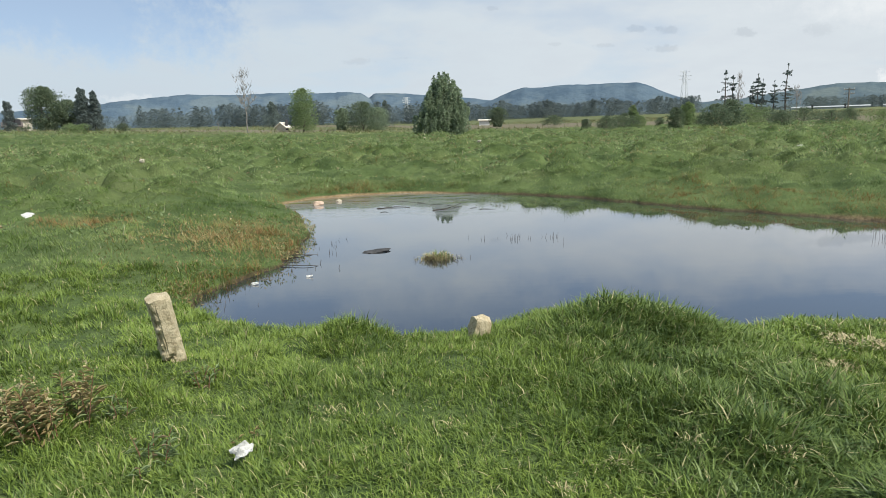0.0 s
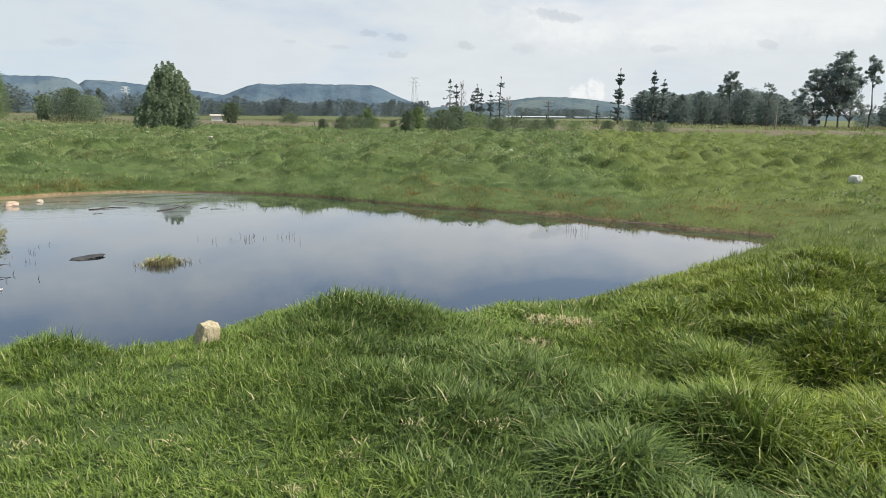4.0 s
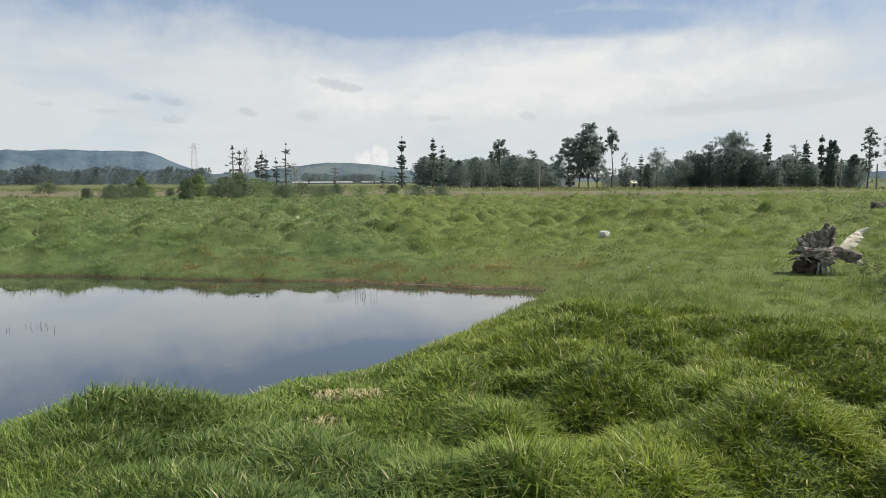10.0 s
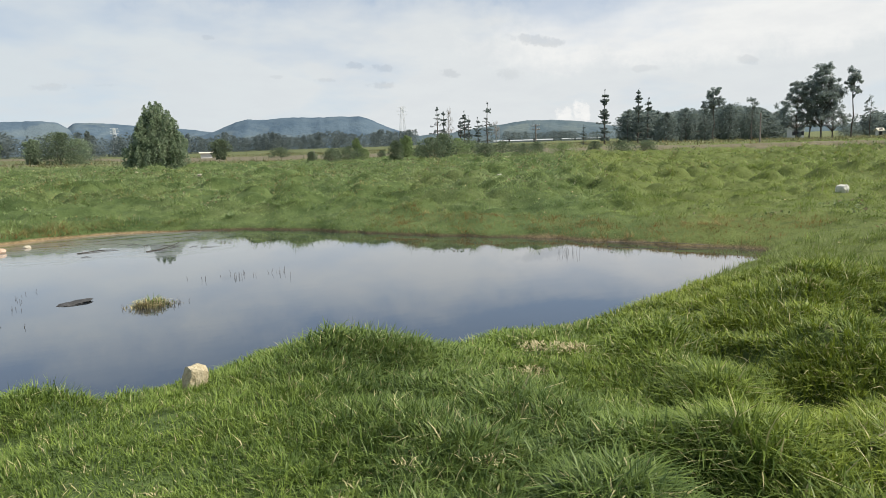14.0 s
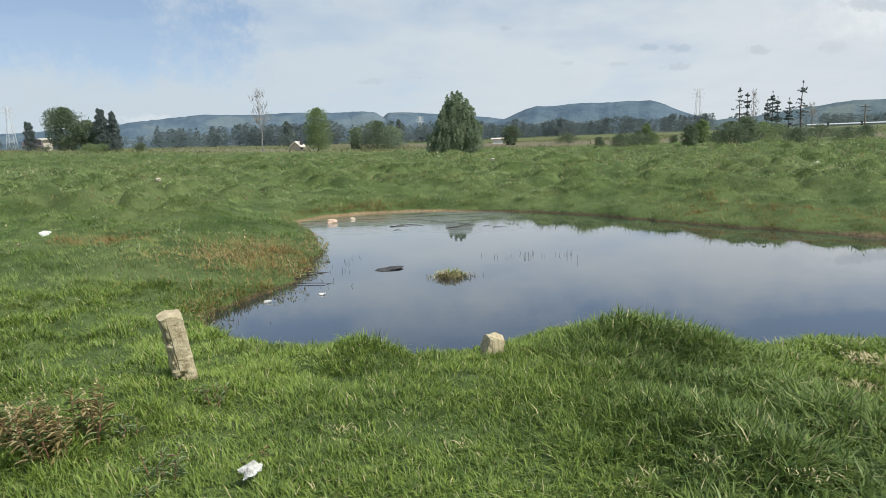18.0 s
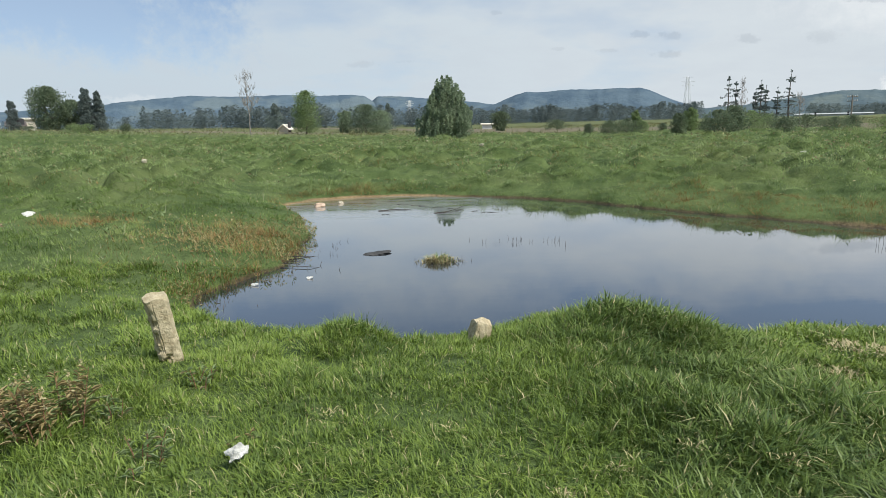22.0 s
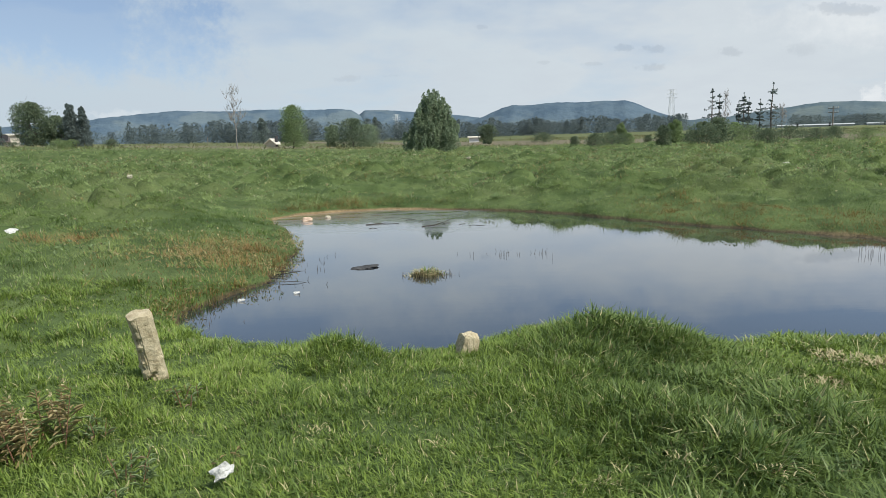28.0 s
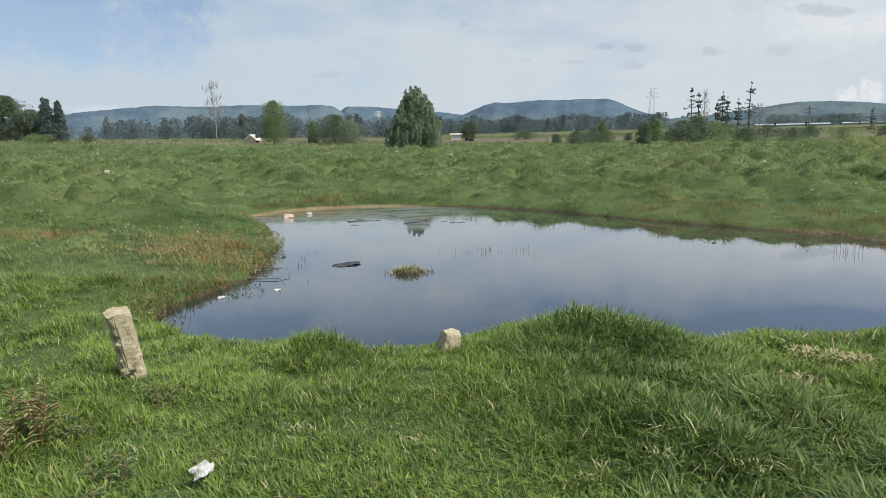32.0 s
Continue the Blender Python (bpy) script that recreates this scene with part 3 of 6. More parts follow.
def scatter_leaves(points, size, rng, up=0.3, long=1.6, face=0.0, single=False):
    """A small leaf or spray at each point: a bent pair of triangles, turned at random; face: how much they lie open to the sky."""
    n = len(points)
    s = np.broadcast_to(np.asarray(size, float), (n,)) * rng.uniform(0.6, 1.4, n)
    f = rng.standard_normal((n, 3)) + np.array([0, 0, 1.0]) * face * np.sign(rng.standard_normal(n) + 2.5)[:, None]
    f /= np.linalg.norm(f, axis=1, keepdims=True)
    d = rng.standard_normal((n, 3)) + np.array([0, 0, 1.0]) * up
    d -= f * (d * f).sum(1, keepdims=True)
    d /= np.linalg.norm(d, axis=1, keepdims=True) + 1e-9
    e = np.cross(f, d)
    a = points - d * (s * long / 2)[:, None]
    b = points + e * (s / 2)[:, None] + f * (s * 0.15)[:, None]
    c = points + d * (s * long / 2)[:, None]
    g = points - e * (s / 2)[:, None] + f * (s * 0.15)[:, None]
    if single:
        return np.stack([a, c, b + e * (s / 2)[:, None]], 1).reshape(-1, 3), np.arange(n)[:, None] * 3 + np.array([0, 1, 2])
    verts = np.stack([a, b, c, g], 1).reshape(-1, 3)
    k = np.arange(n)[:, None] * 4
    return verts, np.concatenate([k + np.array([0, 1, 2]), k + np.array([0, 2, 3])])


def blob_points(rng, n, centre, radii, shell=0.55):
    """Points inside an ellipsoid, mostly near its skin."""
    d = rng.standard_normal((n, 3))
    d /= np.linalg.norm(d, axis=1, keepdims=True)
    r = shell + (1 - shell) * rng.random(n) ** 0.6
    return np.asarray(centre) + d * r[:, None] * np.asarray(radii)


def lump_mesh(name, radii, mat, rng, rough=0.15, sub=3, square=0.0, flat_base=False):
    """A stone: a sphere pulled to a box by square, then worn by noise."""
    bm = bmesh.new()
    bmesh.ops.create_icosphere(bm, subdivisions=sub, radius=1.0)
    off = Vector(rng.uniform(-50, 50, 3))
    for v in bm.verts:
        p = v.co.copy()
        if square:
            m = max(abs(p.x), abs(p.y), abs(p.z))
            p = p.lerp(p / m, square)
        k = 1 + rough * (noise.noise(p * 1.3 + off) + 0.6 * noise.noise(p * 3.1 + off) + 0.35 * noise.noise(p * 7 + off))
        v.co = Vector((p.x * radii[0] * k, p.y * radii[1] * k, p.z * radii[2] * k))
        if flat_base and v.co.z < -0.35 * radii[2]:
            v.co.z = -0.35 * radii[2]
    me = bpy.data.meshes.new(name)
    bm.to_mesh(me)
    bm.free()
    me.materials.append(mat)
    return me


# ------------------------------------------------------------------ ground and water


def build_ground():
    az = np.concatenate([np.arange(-180, -48, 6.0), np.arange(-48, 92, 0.36), np.arange(92, 180, 6.0)])
    r = np.concatenate([[0.05], np.geomspace(0.6, 8, 90), np.geomspace(8.1, 16, 70), np.arange(16.2, 42, 0.17), np.geomspace(42.2, 90, 130), np.geomspace(91.5, 4800, 70)])
    aa, rr = np.meshgrid(np.radians(az), r)
    x, y = rr * np.sin(aa), rr * np.cos(aa)
    z = height(x, y)
    verts = np.stack([x, y, z], -1).reshape(-1, 3)
    na, nr = len(az), len(r)
    i, j = np.meshgrid(np.arange(nr - 1), np.arange(na), indexing="ij")
    a, b = i * na + j, i * na + (j + 1) % na
    faces = np.stack([a, a + na, b + na, b], -1).reshape(-1, 4)
    put("ground", mesh_of("ground", verts, faces[:, ::-1], GROUND_MAT, flat=False), None, "uneven green pasture with hummocks round a pond", "ground", kind="structure")


def build_water():
    """The water's sheet ends a hand's width under the banks."""
    c = POND.mean(axis=0)
    ring = c + (POND - c) * 1.0 + (POND - c) / np.linalg.norm(POND - c, axis=1, keepdims=True) * 0.5
    bm = bmesh.new()
    bm.faces.new([bm.verts.new((px, py, 0.0)) for px, py in ring[::-1]])
    bmesh.ops.triangulate(bm, faces=bm.faces[:])
    me = bpy.data.meshes.new("water")
    bm.to_mesh(me)
    bm.free()
    for p in me.polygons:
        if p.normal.z < 0:
            p.flip()
    me.materials.append(WATER_MAT)
    put("water", me, None, "still dark pond water reflecting a cloudy sky", "water", kind="structure")


build_ground()
build_water()

# ------------------------------------------------------------------ far hills and woods


def build_ridge(name, label, mat, dist, depth, profile, seed):
    """A wooded ridge at that distance: crest heights in degrees by bearing, with a slope in front and behind."""
    rng = np.random.default_rng(seed)
    az = np.arange(profile[0][0], profile[-1][0] + 0.01, 0.12)
    el = np.interp(az, *zip(*profile)) + (vnoise(az, az * 0, 0.35, seed) - 0.5) * 0.05 + (vnoise(az, az * 0, 1.4, seed + 1) - 0.5) * 0.04
    rows = np.concatenate([np.linspace(0, 0.6, 10), np.linspace(0.68, 1, 5)])
    verts = []
    for k, s in enumerate(rows):
        d = dist + depth * s
        f = np.sin(np.clip(s / 0.6, 0, 1) * np.pi / 2) if s <= 0.6 else np.cos((s - 0.6) / 0.4 * np.pi / 2)
        crest = 2 + (dist + depth * 0.6) * np.tan(np.radians(el))
        z = -20 + (crest + 20) * f * (1 + 0.5 * (1 - f) * (vnoise(az * 1.0, np.full(len(az), s * 9), 1.1, seed + 2) - 0.5) * (1 - abs(2 * s - 1.2)) * (0 if k == 9 else 1))
        verts.append(np.stack([d * np.sin(np.radians(az)), d * np.cos(np.radians(az)), z], 1))
    n = len(az)
    i, j = np.meshgrid(np.arange(len(rows) - 1), np.arange(n - 1), indexing="ij")
    a = i * n + j
    faces = np.stack([a, a + 1, a + n + 1, a + n], -1).reshape(-1, 4)
    put(name, mesh_of(name, np.concatenate(verts), faces, mat, flat=False), None, label, "hill", kind="structure")


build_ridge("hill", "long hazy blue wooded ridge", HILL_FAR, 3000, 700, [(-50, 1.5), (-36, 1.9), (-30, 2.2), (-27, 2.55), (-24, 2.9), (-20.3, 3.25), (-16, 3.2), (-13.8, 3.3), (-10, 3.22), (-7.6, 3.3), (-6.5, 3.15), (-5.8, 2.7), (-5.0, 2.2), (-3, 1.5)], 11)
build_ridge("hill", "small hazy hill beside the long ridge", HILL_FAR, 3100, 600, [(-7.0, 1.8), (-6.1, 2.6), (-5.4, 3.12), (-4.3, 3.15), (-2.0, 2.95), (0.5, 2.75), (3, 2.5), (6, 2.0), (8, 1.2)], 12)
build_ridge("hill", "flat-topped haze-blue hill with wooded slopes", HILL_FAR, 2700, 600, [(1.5, 1.2), (3.5, 2.0), (4.9, 2.5), (6.2, 3.05), (7.1, 3.26), (8.6, 3.2), (10.5, 3.34), (12.5, 3.27), (14.5, 3.33), (16.3, 3.32), (17.0, 3.12), (18.2, 2.55), (19.4, 2.05), (21.5, 1.5), (24, 1.0)], 13)
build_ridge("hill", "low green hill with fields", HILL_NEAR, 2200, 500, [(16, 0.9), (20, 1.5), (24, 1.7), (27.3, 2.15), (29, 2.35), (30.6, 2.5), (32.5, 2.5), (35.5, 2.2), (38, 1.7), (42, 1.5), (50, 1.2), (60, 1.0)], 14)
build_ridge("hill", "far pale hazy hill near other trees", HILL_FAR, 3300, 500, [(58, 0.8), (68, 1.1), (76, 1.25), (84, 1.5), (95, 1.4)], 15)


def build_wood(az0, az1, dist, deep, el_lo, el_hi, count, mat, seed, label, conic=0.4, leaf=0.42, density=150):
    """A far wood as one mass of crowns."""
    rng = np.random.default_rng(seed)
    pts, size = [], []
    for _ in range(int(count * 1.6)):
        a, d = rng.uniform(az0, az1), dist + deep * rng.random()
        x, y = bearing(a, d)
        g = level(x, y) - 0.3
        want = el_lo + (el_hi - el_lo) * (0.75 * float(vnoise(np.array([a]), np.array([seed * 3.1]), 1.3, seed)[0]) + 0.35 * rng.random() - 0.12)
        top = 2 + d * math.tan(radians(want))
        h = max(top - g, 2.5) * (0.62 if rng.random() < 0.35 else 1.0)
        wide = h * rng.uniform(0.26, 0.6)
        n = int(density * 0.75)
        t = rng.random(n) ** 0.8
        if rng.random() < conic:
            rad = wide * (1.05 - t) * rng.uniform(0.6, 1.0, n)
        else:
            rad = wide * np.sqrt(np.clip(1 - (2 * t - 0.95) ** 2, 0.02, 1)) * rng.uniform(0.5, 1.0, n)
        th = rng.uniform(0, 2 * np.pi, n)
        pts.append(np.stack([x + rad * np.cos(th), y + rad * np.sin(th), g + h * (0.03 + 0.95 * t)], 1))
        size.append(np.full(n, leaf * h * 0.15))
    v, t = scatter_leaves(np.concatenate(pts), np.concatenate(size), rng, 0.4, 1.5, 3.0, True)
    put("woodland", mesh_of("woodland", v, t, mat), None, label, "woodland", kind="stuff")


build_wood(-40, -19, 420, 60, 1.1, 2.1, 170, LEAF_FAR, 21, "distant mixed wood under the ridge, hazed blue-green")
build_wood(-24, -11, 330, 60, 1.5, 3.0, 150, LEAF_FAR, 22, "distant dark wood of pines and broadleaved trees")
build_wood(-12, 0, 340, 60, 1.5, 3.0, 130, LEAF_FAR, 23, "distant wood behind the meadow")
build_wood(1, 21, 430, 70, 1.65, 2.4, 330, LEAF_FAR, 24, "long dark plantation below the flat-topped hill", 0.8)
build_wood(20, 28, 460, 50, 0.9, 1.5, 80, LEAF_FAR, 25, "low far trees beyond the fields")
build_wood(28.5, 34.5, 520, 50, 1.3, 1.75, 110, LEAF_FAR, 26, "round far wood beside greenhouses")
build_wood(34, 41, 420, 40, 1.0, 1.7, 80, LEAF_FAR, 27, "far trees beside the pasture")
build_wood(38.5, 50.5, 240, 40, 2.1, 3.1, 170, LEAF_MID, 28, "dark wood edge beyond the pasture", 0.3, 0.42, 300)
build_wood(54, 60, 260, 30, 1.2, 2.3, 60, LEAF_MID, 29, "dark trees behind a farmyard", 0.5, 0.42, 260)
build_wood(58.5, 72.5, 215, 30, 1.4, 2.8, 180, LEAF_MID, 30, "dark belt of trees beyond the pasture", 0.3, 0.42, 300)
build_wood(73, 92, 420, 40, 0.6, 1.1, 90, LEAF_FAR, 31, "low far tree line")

# ------------------------------------------------------------------ trees


def limbs(rng, base, top, r0, n, spread, start=0.25, sides=5, lift=0.5, bent=0.03):
    """A trunk from base to top with n limbs; returns the mesh arrays and the limbs' ends."""
    base, top = np.asarray(base, float), np.asarray(top, float)
    h = np.linalg.norm(top - base)
    s = np.linspace(0, 1, 7)
    line = base + (top - base) * s[:, None] + np.concatenate([[[0, 0, 0]], rng.standard_normal((6, 3)) * bent * h * np.array([1, 1, 0.2])])
    parts, ends = [tube(line, r0 * (1.05 - 0.9 * s), sides + 1)], []
    for _ in range(n):
        k = start + (0.97 - start) * rng.random()
        p = np.array([np.interp(k, s, line[:, c]) for c in range(3)])
        th = rng.uniform(0, 2 * np.pi)
        reach = spread * (1.1 - 0.7 * k) * rng.uniform(0.6, 1.15)
        e = p + np.array([np.cos(th) * reach, np.sin(th) * reach, reach * lift * rng.uniform(0.5, 1.4)])
        m = (p + e) / 2 + np.array([0, 0, 0.12 * reach])
        q = r0 * (1.05 - 0.9 * k) * 0.5
        parts.append(tube([p, m, e], [q, q * 0.6, q * 0.18], sides, cap=False))
        ends.append(e)
        for _ in range(2):
            f = m + rng.standard_normal(3) * reach * 0.4 + np.array([0, 0, 0.2 * reach])
            parts.append(tube([m, f], [q * 0.45, q * 0.12], 4, cap=False))
            ends.append(f)
    return join(parts), np.array(ends)


def tree_at(az, dist, el_top):
    x, y = bearing(az, dist)
    g = level(x, y)
    return x, y, g - 0.05, 2 + dist * math.tan(radians(el_top)) - g


def broadleaf(az, dist, el_top, width_deg, leaf_mat, label, seed, low=0.12, lobes=16, count=2600, leaf=0.05, shape="egg", bark=None, category="tree", name="tree", thin=1.0):
    rng = np.random.default_rng(seed)
    x, y, g, h = tree_at(az, dist, el_top)
    half = dist * math.tan(radians(width_deg / 2))
    ob = thing(name, label, category, (x, y, g))
    (v, t), ends = limbs(rng, (0, 0, 0), (rng.uniform(-.1, .1) * half, rng.uniform(-.1, .1) * half, h * 0.86), max(h * 0.022, 0.05), 12, half * 0.9, max(low, 0.12))
    put("trunk", mesh_of("trunk", v, t, bark or BARK), ob)
    pts = []
    lobes = int(lobes * 1.8)
    for k in range(lobes):
        s = low + (1 - low) * (k + rng.random()) / lobes
        u = (s - low) / (1 - low)
        if shape == "egg":
            env = math.sqrt(max(1 - (2 * u - 0.78) ** 2 / 1.5, 0.02)) if u < 0.86 else 0.42 * (1 - u) / 0.14 + 0.1
        elif shape == "cone":
            env = 1.08 * (1 - u) ** 0.7 + 0.05
        elif shape == "column":
            env = 0.85 * (1 - abs(2 * u - 0.8) ** 3 * 0.4)
        else:
            env = math.sqrt(max(1 - (2 * u - 1) ** 2, 0.06))
        th = k * 2.4 + rng.uniform(-0.5, 0.5)
        rad = half * env
        c = np.array([np.cos(th) * rad * rng.uniform(0.3, 0.72), np.sin(th) * rad * rng.uniform(0.3, 0.72), h * s])
        lr = rad * rng.uniform(0.28, 0.55) + 0.05 * half
        tall = min(max(lr * rng.uniform(0.8, 1.2), h * 0.06), h * 0.3)
        c[2] = min(c[2], h - tall * rng.uniform(0.9, 1.3))
        pts.append(blob_points(rng, int(count * 1.8) // lobes, c, (lr, lr, tall), 0.35))
    pts = np.concatenate(pts)
    pts = pts[(pts[:, 2] > 0.02 * h) & (rng.random(len(pts)) < thin)]
    v, t = scatter_leaves(pts, leaf * h * 0.46, rng, 0.5, 2.0, 1.0)
    put("crown", mesh_of("crown", v, t, leaf_mat), ob)
    return ob


def plume_tree(az, dist, el_top, width_deg, leaf_mat, label, seed, plumes, count, leaf, fat=0.17, thin=1.0):
    """A tree of many upright plumes, widest in its lower third, with a ragged rounded top."""
    rng = np.random.default_rng(seed)
    x, y, g, h = tree_at(az, dist, el_top)
    half = dist * math.tan(radians(width_deg / 2))
    ob = thing("tree", label, "tree", (x, y, g))
    (v, t), ends = limbs(rng, (0, 0, 0), (0.1 * half, 0, h * 0.75), h * 0.022, 14, half * 0.5, 0.1, 5, 0.6)
    put("trunk", mesh_of("trunk", v, t, BARK), ob)
    pts = []
    for k in range(plumes):
        rho = math.sqrt((k + 0.5) / plumes) * rng.uniform(0.85, 1.1)
        th = k * 2.39996 + rng.uniform(-0.3, 0.3)
        top = h * (1.0 - 0.66 * min(rho, 1.0) ** 1.9) * rng.uniform(0.78, 1.06)
        if k < 3:
            top = h * (1.0, 0.95, 0.9)[k]
        low = max(top - h * rng.uniform(0.35, 0.6), 0.01 * h)
        r1 = half * 0.80 * rho
        q = max(int(count / plumes * (0.5 + 0.8 * (top - low) / (0.5 * h))), 10)
        s = rng.random(q) ** 0.9
        wide = half * fat * rng.uniform(0.7, 1.35) * np.clip(np.sqrt(1.02 - s) * 1.25, 0.15, 1) * np.where(s < 0.2, 0.7 + 1.5 * s, 1)
        a, rr = rng.uniform(0, 2 * np.pi, q), np.sqrt(rng.uniform(0.15, 1, q))
        lean = r1 * (0.92 + 0.14 * s) * (1 + 0.08 * np.sin(5 * s + k))
        pts.append(np.stack([np.cos(th) * lean + np.cos(a) * rr * wide + 0.08 * half * s, np.sin(th) * lean + np.sin(a) * rr * wide, low + (top - low) * s], 1))
    pts = np.concatenate(pts)
    pts = pts[rng.random(len(pts)) < thin]
    v, t = scatter_leaves(pts, leaf, rng, 1.3, 2.4, 0.6)
    put("crown", mesh_of("crown", v, t, leaf_mat), ob)
    return ob


def sparse_conifer(az, dist, el_top, label, seed, reach=0.2, tiers=15, leaf_mat=None, dense=9, gap=0.25, bare=0.1):
    """A thin old conifer: a straight stem with ragged level boughs."""
    rng = np.random.default_rng(seed)
    x, y, g, h = tree_at(az, dist, el_top)
    ob = thing("tree", label, "tree", (x, y, g))
    parts = [tube([(0, 0, 0), (0.02 * h * rng.uniform(-1, 1), 0, h * 0.5), (0.01 * h, 0, h)], [h * 0.017, h * 0.012, h * 0.003], 6)]
    pts = [np.array([[0.01 * h, 0, h * 0.985]]) + rng.standard_normal((10, 3)) * h * np.array([0.006, 0.006, 0.014])]
    for k in range(tiers):
        level_s = bare + (0.97 - bare) * (k + rng.uniform(-1.1, 1.1)) / tiers
        full = reach * (1.06 - max(level_s, bare)) ** 0.6 * rng.uniform(0.25, 1.25)
        level_s = min(max(level_s, bare), 0.97)
        for q in range(5):
            if rng.random() < gap:
                continue
            th = q * 1.257 + k * 0.9 + rng.uniform(-0.4, 0.4)
            ln = h * full * rng.uniform(0.4, 1.3) + 0.010 * h
            p = np.array([0.01 * h * level_s, 0, h * (level_s + rng.uniform(-0.008, 0.008))])
            out = np.array([np.cos(th), np.sin(th), 0.0])
            sag = rng.uniform(-0.40, 0.10)
            m1, e = p + out * ln * 0.6 + np.array([0, 0, sag * ln * 0.7]), p + out * ln + np.array([0, 0, (sag + 0.12) * ln])
            parts.append(tube([p, m1, e], [h * 0.0042, h * 0.003, h * 0.0015], 4, cap=False))
            m = int(dense * 1.1)
            u = rng.uniform(0.3, 1.06, m) ** 0.8
            spine = np.where(u[:, None] < 0.6, p + (m1 - p) * (u / 0.6)[:, None], m1 + (e - m1) * ((u - 0.6) / 0.4)[:, None])
            pts.append(spine + rng.standard_normal((m, 3)) * h * np.array([0.008, 0.008, 0.0045]) - np.array([0, 0, 1]) * np.abs(rng.standard_normal((m, 1))) * h * 0.008)
    v, t = join(parts)
    put("trunk", mesh_of("trunk", v, t, BARK), ob)
    v, t = scatter_leaves(np.concatenate(pts), h * 0.017, rng, -0.4, 2.2, 0.5)
    put("crown", mesh_of("crown", v, t, leaf_mat or LEAF_DARK), ob)
    return ob


def gum_tree(az, dist, el_top, label, seed, width_deg=1.4, clear=0.45, clumps=13, density=150, bark=None):
    """A tall eucalyptus: a long bare stem, ragged clumps of hanging leaves high up."""
    rng = np.random.default_rng(seed)
    x, y, g, h = tree_at(az, dist, el_top)
    half = dist * math.tan(radians(width_deg / 2))
    ob = thing("tree", label, "tree", (x, y, g))
    (v, t), ends = limbs(rng, (0, 0, 0), (rng.uniform(-.2, .2) * half, 0, h * 0.96), h * 0.013, int(clumps * 2.5), half * 1.3, clear, 5, 0.7, 0.012)
    put("trunk", mesh_of("trunk", v, t, bark or BARK), ob)
    pts = [blob_points(rng, int(density * 0.6), e, (half * rng.uniform(0.12, 0.30), half * rng.uniform(0.12, 0.30), half * rng.uniform(0.10, 0.26)), 0.0) for e in ends if rng.random() < 0.75]
    pts.append(blob_points(rng, density, (0, 0, h * 0.95), (half * 0.35, half * 0.35, h * 0.05), 0.2))
    v, t = scatter_leaves(np.concatenate(pts), h * 0.0115, rng, -0.3, 2.4, 1.0)
    put("crown", mesh_of("crown", v, t, LEAF_GUM), ob)
    return ob


def dead_tree(az, dist, el_top, label, seed, width_deg=1.6):
    rng = np.random.default_rng(seed)
    x, y, g, h = tree_at(az, dist, el_top)
    half = dist * math.tan(radians(width_deg / 2))
    ob = thing("dead_tree", label, "tree", (x, y, g))
    (v, t), ends = limbs(rng, (0, 0, 0), (-0.2 * half, 0, h * 0.95), h * 0.012, 22, half * 1.1, 0.3, 5, 1.5, 0.012)
    put("trunk", mesh_of("trunk", v, t, BARK_PALE), ob)
    twigs = []
    for e in ends:
        for _ in range(4):
            f = e + np.array([rng.uniform(-1, 1) * half * 0.3, rng.uniform(-1, 1) * half * 0.3, rng.uniform(0.1, 0.7) * half])
            twigs.append(tube([e, f], [h * 0.0026, h * 0.001], 3, cap=False))
    v, t = join(twigs)
    put("twigs", mesh_of("twigs", v, t, BARK_PALE), ob)
    return ob


# the lone trees beyond the pond
plume_tree(0.1, 69, 4.75, 5.2, LEAF_GREY, "dense grey-green oval tree alone in the meadow", 101, 170, 36000, 0.10, 0.125)
broadleaf(-11.45, 112, 3.7, 2.9, LEAF_LIGHT, "light green airy young tree beside a hut", 102, 0.08, 26, 4200, 0.036, "egg")
broadleaf(-6.5, 128, 2.55, 3.6, LEAF_BUSH, "low round bushy tree in the meadow", 103, 0.03, 26, 4200, 0.050, "egg", thin=0.85)
broadleaf(-5.3, 134, 2.05, 2.2, LEAF_GREY, "grey-green bushy tree beside a darker one", 220, 0.03, 14, 2200, 0.06, "egg", thin=0.85)
broadleaf(-8.2, 132, 2.0, 1.7, LEAF_GREY, "pale grey-green bush in the meadow", 104, 0.03, 9, 1500, 0.09, "round", name="bush", category="bush")
broadleaf(4.95, 150, 1.75, 1.9, LEAF_BUSH, "dark round tree beside a white shed", 105, 0.03, 9, 1800, 0.08, "round")
broadleaf(9.6, 150, 1.0, 2.4, LEAF_BUSH, "dark round bush on the pasture's edge", 106, 0.02, 8, 1400, 0.1, "round", name="bush", category="bush")
dead_tree(-15.95, 108, 4.85, "tall leafless grey tree with fine twigs", 107)
broadleaf(-13.9, 240, 2.65, 1.8, LEAF_MID, "dark pointed tree before the far wood", 108, 0.03, 12, 1600, 0.06, "cone")
broadleaf(-4.6, 210, 2.6, 1.2, LEAF_MID, "dark narrow tree before the far wood", 109, 0.03, 10, 1400, 0.06, "cone")
